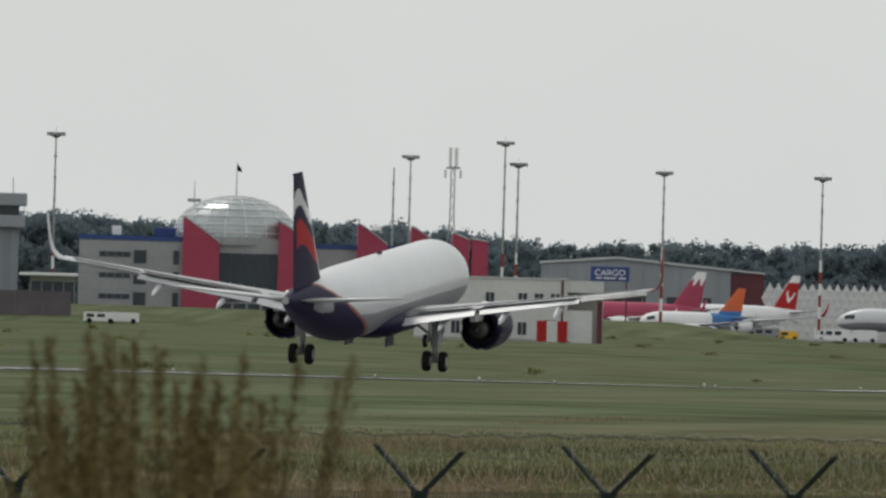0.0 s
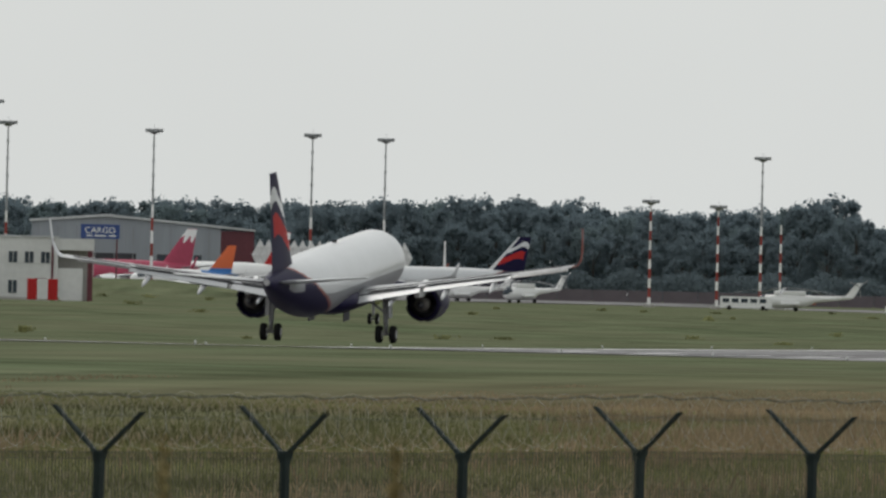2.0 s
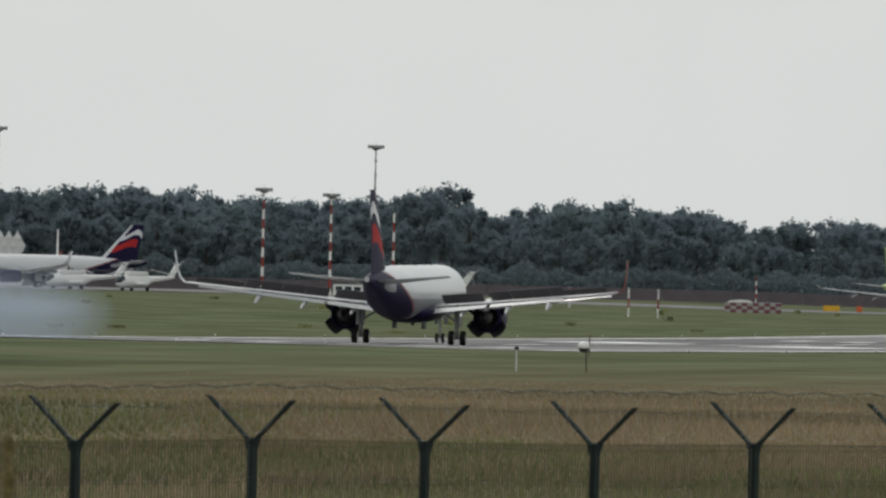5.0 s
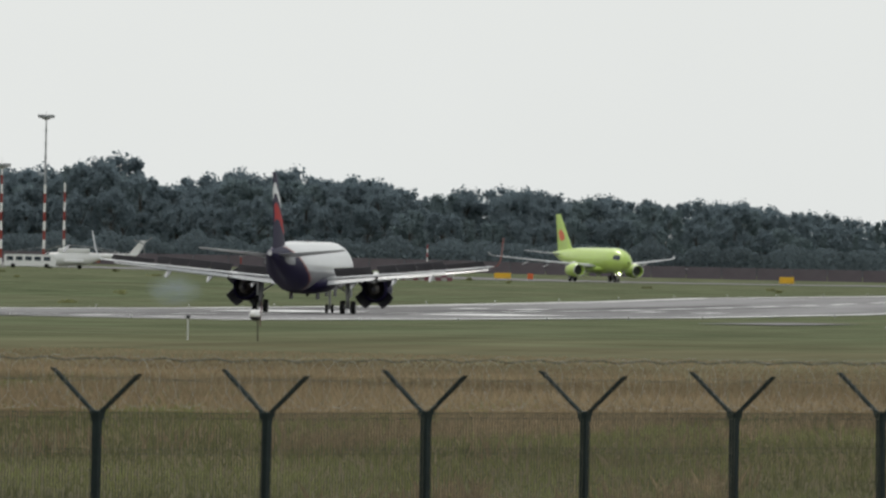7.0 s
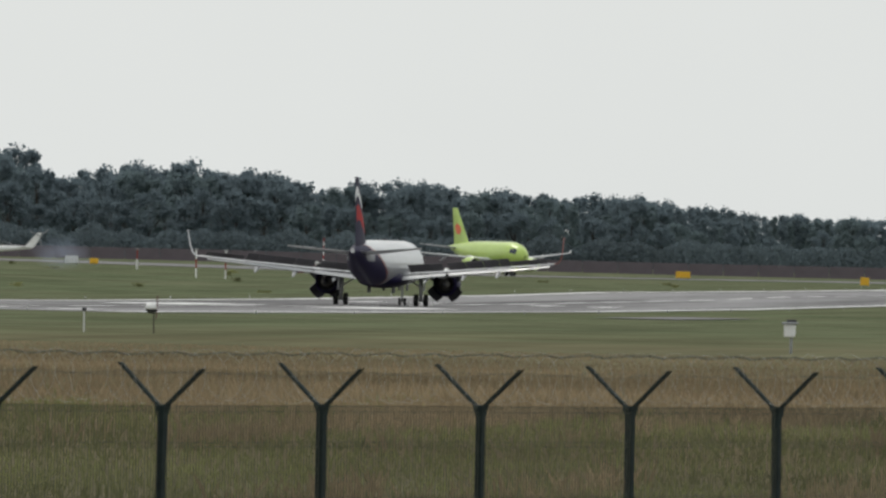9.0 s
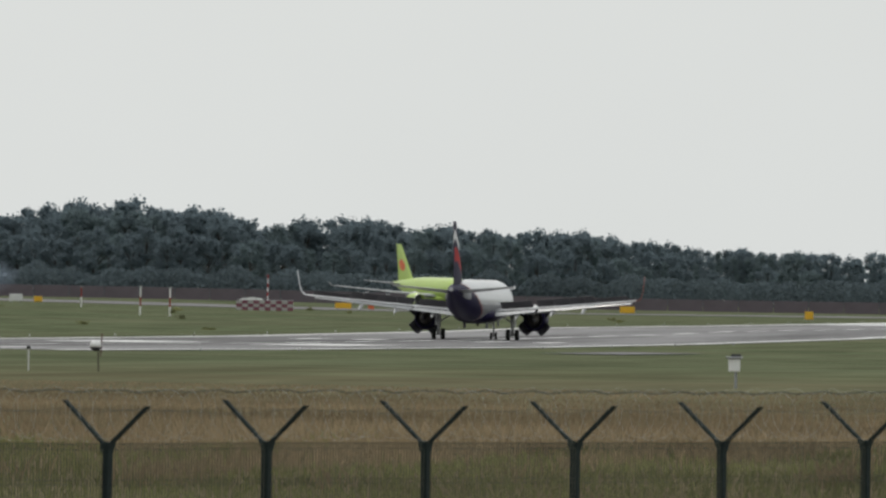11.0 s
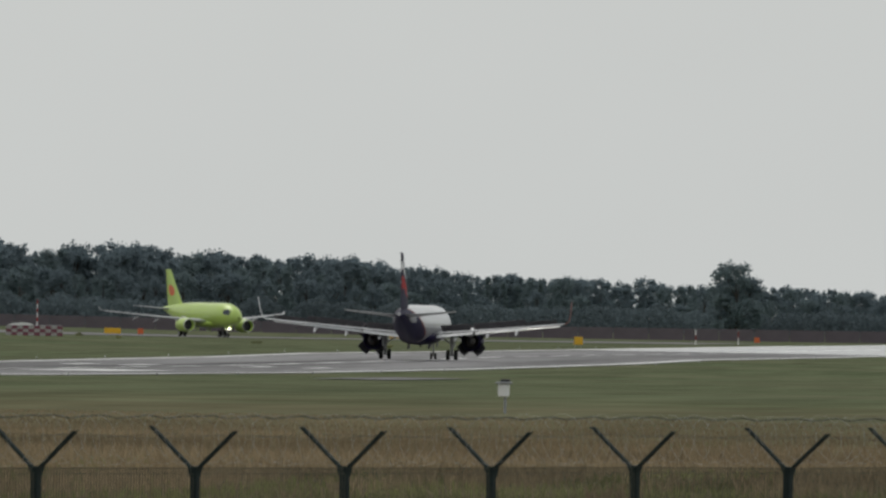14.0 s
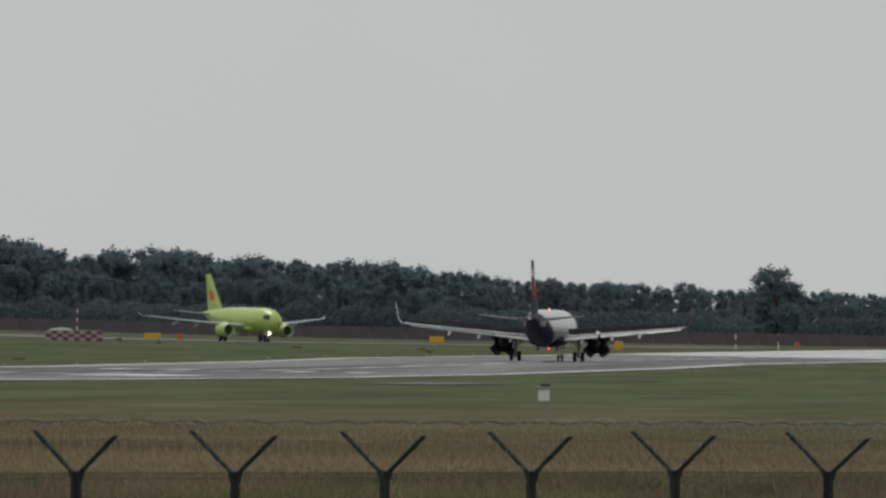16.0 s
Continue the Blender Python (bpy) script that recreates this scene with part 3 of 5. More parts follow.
                    verts.append(p)
            faces.append([index[(round(p[0], 3) + 0.0, round(p[1], 3), round(p[2], 3))] for p in q])
        part("fin" if key == pal["fin"] else "fin_livery", soup("fin", verts, faces, M[key]), None, root)
    part("fin_tip", boxed(-0.07, 0.07, tail + 0.8, tail + 2.9, 11.7, 11.8, 0.03), M[pal["fin"]], root)
    return root, moving


def plain(base, screen=True):
    def rule(x, y, z, nose, tail):
        if screen and 1.6 < nose - y < 3.0 and 0.35 < z < 1.1:
            return "glass" if x > 0 else "glass_left"
        return base
    return rule


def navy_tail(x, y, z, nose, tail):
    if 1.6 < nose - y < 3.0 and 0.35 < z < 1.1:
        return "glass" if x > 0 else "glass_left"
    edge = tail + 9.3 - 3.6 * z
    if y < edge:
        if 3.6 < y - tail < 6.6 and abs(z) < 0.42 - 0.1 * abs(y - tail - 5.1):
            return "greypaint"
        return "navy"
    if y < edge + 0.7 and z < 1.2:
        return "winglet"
    # the shade on the lower body is painted in as grey
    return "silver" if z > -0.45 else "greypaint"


def flag_fin(h, u):
    k = h + 0.10 * math.sin(5 * u + 1.2)
    if u < 0.13:
        return "silver"
    if 0.64 < k < 0.78:
        return "silver"
    if 0.31 < k < 0.52 and u < 0.86:
        return "red"
    return "navy"


def banded(first, second, cut):
    def rule(x, y, z, nose, tail):
        if 1.6 < nose - y < 3.0 and 0.35 < z < 1.1:
            return "glass" if x > 0 else "glass_left"
        return second if cut(y, z, nose, tail) else first
    return rule


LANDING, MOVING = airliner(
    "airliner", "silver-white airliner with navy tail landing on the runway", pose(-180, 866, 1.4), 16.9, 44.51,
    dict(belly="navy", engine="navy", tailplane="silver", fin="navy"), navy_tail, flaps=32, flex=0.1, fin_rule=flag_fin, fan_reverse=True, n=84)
BEACONS = []
for z, up in ((5.98, 1), (1.5, -1)):
    lamp = part("beacon_lamp", piped((0, 2.0, z), (0, 2.0, z + 0.2 * up), 0.15, 0.13, 12), M["dark"], LANDING, "turning red beacon lamp")
    BEACONS.append(part("lens", boxed(-0.10, 0.10, -0.19, -0.13, -0.08, 0.08), M["beacon"], lamp, "glowing red beacon lens", pose(0, 2.0, z + 0.1 * up)))

P = dict(belly="white", engine="white", tailplane="wing", fin="white")
GREEN, _ = airliner("airliner", "lime green airliner waiting on the taxiway", site(2424, 2800, 203, 0.05), 11.04, 33.84,
                    dict(belly="lime", engine="lime", tailplane="wing", fin="lime"), plain("lime"), flex=0.2, sharklet="wing", tip_rise=0.25,
                    fin_rule=lambda h, u: "orange" if (h - 0.45) ** 2 * 4 + (u - 0.5) ** 2 < 0.09 else "lime")
for x in (-0.25, 0.25):
    part("landing_lamp", piped((x, 11.35, 1.45), (x, 11.45, 1.45), 0.16, n=10), M["lamp"], GREEN, "glowing white landing light")
airliner("airliner", "silver airliner with navy tail parked on the apron", site(868, 2880, 93), 12.64, 37.57,
         dict(belly="navy", engine="navy", tailplane="wing", fin="navy"), navy_tail, flex=0.2, fin_rule=flag_fin, n=84)
airliner("airliner", "white airliner with red tail fin parked on the apron", site(521, 2960, 140), 15.6, 39.5,
         dict(P, fin="red"), plain("white"), flex=0.2, n=36, sharklet="red",
         fin_rule=lambda h, u: "white" if h > 0.8 or abs(h - 0.42 - 0.12 * math.sin(9 * u)) < 0.06 and 0.2 < u < 0.8 else "red")
regional, _ = airliner("airliner", "white regional jet with blue flash and orange fin", site(452, 2760, 122), 11.0, 29.9,
         dict(P, fin="orange"), banded("white", "blue", lambda y, z, nose, tail: y < tail + 11), flex=0.2, n=36, sharklet="white",
         fin_rule=lambda h, u: "blue" if h < 0.18 else "orange")
airliner("airliner", "white and crimson airliner parked beside the cargo hangar", site(318, 2850, 128), 12.64, 37.57,
         dict(P, belly="crimson", fin="crimson"), banded("white", "crimson", lambda y, z, nose, tail: True), flex=0.2, n=36, sharklet="crimson",
         fin_rule=lambda h, u: "crimson" if h < 0.72 + 0.1 * math.sin(14 * u) else "white")
regional.scale = (0.74, 0.74, 0.74)

# ---- boundary fence ----
FENCE_AT, FENCE_STEP = Vector((-26.53, 129.875, 0)), Vector((1.2, 2.1945, 0))


# how far each post stands off the even line, across the view and upwards, in centimetres
POST_OFF = {0: (-3, -14), 1: (-6, -11), 2: (-4, -8), 3: (-7, -5), 4: (-3, 1), 5: (-4, 1), 6: (-1, 0), 7: (0, 1), 8: (2, 1), 9: (1, 1), 10: (-1, 1), 11: (-2, 2), 12: (5, 1)}


def post_foot(k):
    p = FENCE_AT + FENCE_STEP * k
    dx, dz = POST_OFF.get(k, (-4, -16 if k < 0 else 2))
    return Vector((p.x + dx * 0.01, p.y, float(height(p.x, p.y)) + dz * 0.01))


def build_fence():
    az = math.degrees(math.atan2(1.2, 2.1945))
    root = thing("boundary_fence", pose(0, 0, 0), "dark green welded mesh fence topped with razor wire", "fence")
    post = loft([[(x * k, y * k, z) for x, y in ((-0.036, -0.03), (0.036, -0.03), (0.036, 0.03), (-0.036, 0.03))] for z, k in ((0, 1), (2.76, 1), (2.79, 0.9))])
    cap = loft([[(x * k, y * k, z) for x, y in ((-0.044, -0.038), (0.044, -0.038), (0.044, 0.038), (-0.044, 0.038))] for z, k in ((2.71, 0.95), (2.74, 1.0), (2.79, 1.3), (2.81, 1.25))])
    arms = {}
    for side in (-1, 1):
        arms[side] = loft([[(side * x - 0.022 * dz, y, 2.76 + z) for y, dz in ((-0.02, 1), (0.02, 1), (0.02, -1), (-0.02, -1))] for x, z in ((0.0, 0.0), (0.50 if side < 0 else 0.45, 0.42 if side < 0 else 0.385))])
    meshes = {}
    for k in range(-5, 16):
        m = Matrix.Translation(post_foot(k)) @ pose(0, 0, 0, 0, 0, -az)       # its x axis points across the fence
        if not meshes:
            ob = part("post", post, M["green_steel"], root, "", m)
            c = part("bracket", cap, M["green_steel"], ob)
            aa = [part("arm", arms[s], M["green_steel"], ob) for s in (-1, 1)]
            meshes = {"post": ob.data, "bracket": c.data, "arms": [a.data for a in aa]}
        else:
            ob = part("post", meshes["post"], None, root, "", m @ pose(0, 0, 0, random.uniform(-0.6, 0.6), random.uniform(-0.6, 0.6), random.uniform(-2, 2)))
            part("bracket", meshes["bracket"], None, ob)
            for a in meshes["arms"]:
                part("arm", a, None, ob)
    # panels of vertical wires with horizontal folds, between the posts
    verts, faces = [], []

    def bar(x0, x1, y0, y1, z0, z1):
        i = len(verts)
        verts.extend([(x, y, z) for z in (z0, z1) for x, y in ((x0, y0), (x1, y0), (x1, y1), (x0, y1))])
        faces.extend([tuple(i + j for j in f) for f in ((3, 2, 1, 0), (4, 5, 6, 7), (0, 1, 5, 4), (1, 2, 6, 5), (2, 3, 7, 6), (3, 0, 4, 7))])
    for i in range(55):
        y = 0.04 + i * 0.0448
        bar(-0.0035, 0.0035, y - 0.0032, y + 0.0032, 0.1, 2.80)
    for z in (0.15, 0.35, 0.75, 1.15, 1.55, 1.95, 2.42, 2.46, 2.74, 2.79):
        bar(-0.006, -0.001, 0, 2.5, z - 0.003, z + 0.003)
    wires = soup("mesh_panel", verts, faces, M["mesh_wire"])
    # concertina coil lying in the arms, and strands from tip to tip
    coils = []
    for v in range(3):
        rnd = random.Random(v)
        pts = []
        turns = 11
        for i in range(turns * 18 + 1):
            a = 2 * math.pi * i / 18
            wob = 0.97 + 0.07 * math.sin(a * 0.37 + 2 * v) + 0.05 * rnd.random()
            pts.append(Vector((0.235 * wob * math.cos(a), 2.5 * i / (turns * 18) + 0.05 * math.sin(a * 0.83 + v), 3.06 + 0.235 * wob * math.sin(a))))
        bm = cable(pts, 0.0015, 3)
        for p in pts[::5]:      # the blades clipped round the wire
            q = Vector((rnd.gauss(0, 1), rnd.gauss(0, 1), rnd.gauss(0, 1))).normalized() * 0.013
            r = q.orthogonal().normalized() * 0.004
            bm.faces.new([bm.verts.new(p + w) for w in (q, r, -q, -r)])
        me = bpy.data.meshes.new("razor_coil")
        bm.to_mesh(me)
        bm.free()
        me.materials.append(M["wire"])
        coils.append(me)
    strands = [cable([Vector((x, 2.5 * i / 10, 3.11 - 0.03 * math.sin(math.pi * i / 10) + 0.008 * math.sin(7 * i + x))) for i in range(11)], 0.0025) for x in (-0.42, 0.39)]
    strands.append(cable([Vector((0, 0.25 * i, 3.27 + 0.015 * math.sin(i * 2.1))) for i in range(11)], 0.0065))
    first = []
    for k in range(-5, 15):
        p, q = post_foot(k), post_foot(k + 1)
        flat = math.hypot(q.x - p.x, q.y - p.y)
        m = Matrix.Translation(p) @ pose(0, 0, 0, 0, 0, -math.degrees(math.atan2(q.x - p.x, q.y - p.y))) @ pose(0, 0, 0, math.degrees(math.atan2(q.z - p.z, flat)))
        m = m @ Matrix.Diagonal((1, flat / 2.5, 1, 1))
        part("mesh_panel", wires, None, root, "", m)
        part("razor_coil", coils[k % 3], None, root, "coiled pale razor wire", m)
        for i, bm in enumerate(strands):
            if k == -5:
                first.append(part("wire_strand", bm, M["mesh_wire"], root, "", m).data)
            else:
                part("wire_strand", first[i], None, root, "", m)


build_fence()

# ---- grass and weeds ----


def build_grass():
    rnd = np.random.default_rng(4)

    def blades(name, count, d0, d1, h0, h1, w, material, label, patch, green=False):
        d = np.sqrt(rnd.uniform(d0 ** 2, d1 ** 2, count))
        a = azimuth(0) + UNIT * rnd.uniform(-1100, 3900, count)
        x, y = d * np.sin(a), d * np.cos(a)
        k = smoothstep(900, 1900, (a - azimuth(0)) / UNIT)
        lie = np.array([noise.fractal((px * patch, py * patch * 0.08, 3.0), 0.6, 2.2, 3) for px, py in zip(x, y)])
        dry = 0.75 * lie + (smoothstep(305, 380, d) - 0.44) * k - 0.36 * (1 - k)
        keep = dry < 0.09 if green else dry > -0.09
        x, y, d = x[keep], y[keep], d[keep]
        z = height(x, y)
        n = len(x)
        h = rnd.uniform(h0, h1, n) * (1 - 0.85 * smoothstep(300, 470, d))
        ww = w * (0.6 + rnd.uniform(0, 0.8, n)) * (0.5 + d / 500)
        t = rnd.uniform(0, np.pi, n)
        dx, dy = np.cos(t) * ww, np.sin(t) * ww
        lx, ly = rnd.normal(0, 0.22, n) * h, rnd.normal(0, 0.22, n) * h
        v = np.empty((n, 4, 3))
        v[:, 0] = np.stack([x - dx, y - dy, z - 0.02], 1)
        v[:, 1] = np.stack([x + dx, y + dy, z - 0.02], 1)
        v[:, 2] = np.stack([x + lx * 0.4 + dx * 0.6, y + ly * 0.4 + dy * 0.6, z + h * 0.6], 1)
        v[:, 3] = np.stack([x + lx, y + ly, z + h], 1)
        i = np.arange(n)[:, None] * 4
        f = np.concatenate([i + [0, 1, 2], i + [0, 2, 3]]).tolist()
        tagged(new(name, soup(name, v.reshape(-1, 3).tolist(), f, material)), label, "grass", kind="stuff")
    blades("dry_grass", 190000, 150, 480, 0.2, 0.6, 0.010, M["straw"], "tall dry straw-coloured uncut grass", 0.22)
    blades("green_grass", 170000, 140, 430, 0.08, 0.30, 0.010, M["blade"], "green uncut grass among dry stalks", 0.22, True)


build_grass()


def weed(name, s, d, height_m, spread, stalks, seed, label):
    """A clump of dock: leaning stalks with knobbly seed heads."""
    rnd = random.Random(seed)
    root = thing(name, site(s, d), label, "weed", "weeds before the fence")
    for k in range(stalks):
        bx = rnd.gauss(0, spread * 0.4)
        top = Vector((bx * 1.4 + rnd.gauss(0, spread * 0.18), rnd.gauss(0, 0.12), height_m * rnd.uniform(0.86, 1.0)))
        base = Vector((bx * 0.5, 0, 0))
        stem = bmesh.new()
        tube(stem, base, base.lerp(top, 0.5) + Vector((rnd.gauss(0, 0.02), 0, 0)), 0.006, 0.005, 5)
        tube(stem, base.lerp(top, 0.5), top, 0.005, 0.002, 5)
        st = part("stem", stem, M["weed"], root)
        heads = bmesh.new()
        for i in range(420):
            u = rnd.uniform(0.6, 1.0)
            p = base.lerp(top, u) + Vector((rnd.gauss(0, 1), rnd.gauss(0, 1), rnd.gauss(0, 1))) * 0.015 * (1.15 - u) * 3.0
            q = Vector((rnd.gauss(0, 1), rnd.gauss(0, 1), rnd.gauss(0, 1))).normalized() * rnd.uniform(0.004, 0.009)
            r = q.cross(Vector((rnd.gauss(0, 1), rnd.gauss(0, 1), 1))).normalized() * rnd.uniform(0.003, 0.006)
            heads.faces.new([heads.verts.new(p + w) for w in (q, r, -q, -r)])
        for i in range(7):
            u = rnd.uniform(0.5, 0.8)
            p = base.lerp(top, u)
            q = Vector((rnd.gauss(0, 1), rnd.gauss(0, 0.5), rnd.uniform(0.2, 1))).normalized() * rnd.uniform(0.04, 0.1)
            r = q.cross(Vector((0, 1, 0.2))).normalized() * 0.008
            heads.faces.new([heads.verts.new(p + w) for w in (r, q * 0.5 + r * 1.6, q, q * 0.5 - r, -r * 0.4)])
        tagged(part("seed_head", heads, M["weed"], st), kind="stuff")


weed("dock_weed", -490, 33, 1.76, 0.25, 40, 3, "brown dried dock weed clump before the fence")
weed("dock_weed", -690, 34, 1.62, 0.10, 10, 4, "brown dried dock weed clump before the fence")
weed("dock_weed", -330, 32, 1.64, 0.08, 8, 8, "brown dried dock weed clump before the fence")
weed("dock_weed", -95, 32, 1.55, 0.03, 2, 5, "single brown dried dock stalk")
weed("dock_weed", 426, 33, 1.54, 0.02, 2, 6, "single brown dried dock stalk")
weed("dock_weed", 826, 34, 1.53, 0.02, 2, 7, "single brown dried dock stalk")

# ---- woods ----
TOP_S = [-1200, -715, -580, -492, -195, 65, 166, 345, 609, 763, 897, 1027, 1225, 1313, 1450, 1540, 1641, 1700, 1888, 1996, 2104, 2244, 2364, 2573, 2700, 2865, 3049, 3211, 3455, 3542, 4200]
TOP_E = [170, 172, 160, 166, 165, 152, 138, 143, 145, 149, 158, 165, 146, 143, 150, 171, 132, 149, 154, 155, 120, 130, 121, 115, 113, 90, 94, 80, 77, 72, 66]


def tree_meshes(kind, seed):
    """A tree one metre high: trunk with limbs, and a crown of leaf clumps."""
    rnd = random.Random(seed)
    trunk = bmesh.new()
    tube(trunk, (0, 0, 0), (0.01, 0, 0.35), 0.022, 0.016, 8)
    tube(trunk, (0.01, 0, 0.34), (rnd.uniform(-0.03, 0.03), 0, 0.8), 0.016, 0.005, 7)
    lobes = []
    for i in range(46 if kind == "broad" else 34):
        z = rnd.uniform(0.16, 0.95)
        wide = (0.34 * math.sin(math.pi * min(1, (z + 0.05) * 0.9)) ** 0.7 if kind == "broad" else 0.22 * (1.1 - z))
        a = rnd.uniform(0, 2 * math.pi)
        out = math.sqrt(rnd.uniform(0.05, 1))
        c = Vector((wide * math.cos(a) * out, wide * math.sin(a) * out, z))
        lobes.append((c, rnd.uniform(0.045, 0.095) * (1 if kind == "broad" else 0.75)))
        if i % 3 == 0:
            tube(trunk, (0, 0, c.z * 0.6), c, 0.007, 0.002, 5)
    verts, faces = [], []
    for n_lobe, (c, r) in enumerate(lobes):
        # the dense heart of a bough, and the leaf sprays round it
        ball = bmesh.new()
        bmesh.ops.create_icosphere(ball, subdivisions=1, radius=1.0)
        ball.verts.ensure_lookup_table()
        i = len(verts)
        for v in ball.verts:
            k = 0.45 + 0.5 * noise.noise(v.co * 2.6 + Vector((seed * 7, n_lobe * 3, 0)))
            verts.append(c + Vector((v.co.x, v.co.y, v.co.z * 0.9)) * r * k)
        faces.extend(tuple(i + v.index for v in f.verts) for f in ball.faces)
        ball.free()
        for j in range(62):
            d = Vector((rnd.gauss(0, 1), rnd.gauss(0, 1), rnd.gauss(0, 0.9))).normalized() * r * rnd.uniform(0.5, 1.2)
            p = c + d
            q = Vector((rnd.gauss(0, 1), rnd.gauss(0, 1), rnd.gauss(0, 1))).normalized()
            w = q.orthogonal().normalized()
            z = q.cross(w)
            k = rnd.uniform(0.013, 0.028)
            i = len(verts)
            verts.extend([p + w * k, p + z * k * 0.7 + q * k * 0.3, p - w * k, p - z * k * 0.7 + q * k * 0.2])
            faces.extend([(i, i + 1, i + 2), (i, i + 2, i + 3)])
    return trunk, (verts, faces)


TREES, CROWNS = [], []
for seed in range(8):
    kind = "broad" if seed < 6 else "slim"
    trunk, (v, f) = tree_meshes(kind, seed)
    root = thing("tree", pose(0, -400 - 20 * seed, 0), "haze-blued leafy tree at the edge of the wood", "tree", "trees of the wood")
    part("trunk", trunk, M["bark"], root)
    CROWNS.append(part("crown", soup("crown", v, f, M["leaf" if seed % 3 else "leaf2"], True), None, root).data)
    TREES.append(root)


def build_woods():
    rnd = random.Random(11)
    used = set()

    back_v, back_f = [], []

    def mass(s, d, h, wide):
        me = CROWNS[rnd.randrange(6)]
        m = site(s, d, rnd.uniform(0, 360), -0.3) @ Matrix.Diagonal((h * wide, h * wide, h, 1))
        co = np.empty(len(me.vertices) * 3)
        me.vertices.foreach_get("co", co)
        co = co.reshape(-1, 3) @ np.array(m.to_3x3()).T + np.array(m.translation)
        i = sum(len(v) for v in back_v)
        back_v.append(co)
        tri = np.empty(len(me.polygons) * 3, int)
        me.polygons.foreach_get("vertices", tri)
        back_f.append(tri.reshape(-1, 3) + i)

    def plant(s, d, h, wide, slim):
        k = rnd.choice((6, 7)) if slim else rnd.randrange(6)
        m = site(s, d, rnd.uniform(0, 360), -0.3)
        if k in used:
            ob = copy_thing(TREES[k], m)
        else:
            used.add(k)
            ob = TREES[k]
            ob.matrix_basis = m
        ob.scale = (h * wide, h * wide, h)
    s = -1050.0
    while s < 3950:
        top = np.interp(s, TOP_S, TOP_E)
        slim = s > 2750 and rnd.random() < 0.35
        far = 3350 if s < 2700 else 3350 + min(350, (s - 2700) * 0.5)
        for row, k in ((0, rnd.uniform(0.80, 1.02)), (1, rnd.uniform(0.86, 1.04)), (2, rnd.uniform(0.55, 0.75)), (3, rnd.uniform(0.9, 1.04))):
            d = far + (0, 35, -45, 70)[row] + rnd.uniform(-10, 10)
            ss = s + rnd.uniform(-14, 14) + row * 13
            g = float(height(d * math.sin(azimuth(ss)), d * math.cos(azimuth(ss))))
            h = (4.2 + top * k * d * UNIT - g) / 0.98
            if row in (1, 3):
                mass(ss, d, max(6, h), rnd.uniform(0.8, 1.05))
            else:
                plant(ss, d, max(6, h), rnd.uniform(0.8, 1.05) * (0.75 if slim else 1), slim)
        s += rnd.uniform(28, 41)
    plant(3363, 3480, 16.4, 1.25, False)
    plant(3352, 3490, 14.0, 1.2, False)
    plant(3376, 3490, 13.6, 1.2, False)
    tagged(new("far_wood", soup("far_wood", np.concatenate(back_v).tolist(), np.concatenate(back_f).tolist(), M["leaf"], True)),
           "haze-blued wood behind the first trees", "wood", kind="stuff")
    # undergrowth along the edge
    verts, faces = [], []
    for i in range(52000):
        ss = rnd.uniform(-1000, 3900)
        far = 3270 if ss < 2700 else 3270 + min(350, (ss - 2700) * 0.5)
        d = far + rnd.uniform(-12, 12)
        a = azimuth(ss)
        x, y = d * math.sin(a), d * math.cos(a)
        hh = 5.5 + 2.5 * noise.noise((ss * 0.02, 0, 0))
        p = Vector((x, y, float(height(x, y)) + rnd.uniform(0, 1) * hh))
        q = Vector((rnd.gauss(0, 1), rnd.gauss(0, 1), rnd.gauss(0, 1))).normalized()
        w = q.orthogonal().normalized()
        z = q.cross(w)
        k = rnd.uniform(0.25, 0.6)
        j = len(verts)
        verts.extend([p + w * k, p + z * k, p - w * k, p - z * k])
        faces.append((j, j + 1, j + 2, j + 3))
    tagged(new("undergrowth", soup("undergrowth", verts, faces, M["scrub"])), "dense undergrowth coloured as in shade at the foot of the wood", "bushes", kind="stuff")


build_woods()


def build_tufts():
    """Low dark weeds scattered on the far grass."""
    rnd = random.Random(21)
    verts, faces = [], []
    for i in range(70):
        x, y = rnd.uniform(-420, -212), rnd.uniform(900, 2350)
        w, h = rnd.uniform(0.4, 1.3), rnd.uniform(0.2, 0.55)
        g = float(height(x, y))
        for j in range(70):
            p = Vector((x + rnd.gauss(0, 0.4) * w, y + rnd.gauss(0, 0.4) * w, g + rnd.random() ** 1.5 * h))
            q = Vector((rnd.gauss(0, 1), rnd.gauss(0, 1), rnd.gauss(0, 1))).normalized() * rnd.uniform(0.08, 0.2)
            r = q.orthogonal().normalized() * rnd.uniform(0.05, 0.12)
            k = len(verts)
            verts.extend([p + q, p + r, p - q, p - r])
            faces.append((k, k + 1, k + 2, k + 3))
    tagged(new("weed_tufts", soup("weed_tufts", verts, faces, M["blade"])), "low dark weed tufts on the far grass", "weeds", kind="stuff")


build_tufts()

# ---- terminal and airport buildings ----


def window(parent, x, z, w, h, y=0.0, panes=2, frame_mat="greypaint"):
    """A framed window whose panes sit in the wall's face at y."""
    f = part("window", boxed(x - w / 2 - 0.08, x + w / 2 + 0.08, y - 0.06, y + 0.1, z - h / 2 - 0.08, z + h / 2 + 0.08), M[frame_mat], parent)
    step = w / panes
    for i in range(panes):
        x0 = x - w / 2 + i * step
        part("pane", boxed(x0 + 0.04, x0 + step - 0.04, y - 0.09, y - 0.05, z - h / 2, z + h / 2), M["glass"], f)


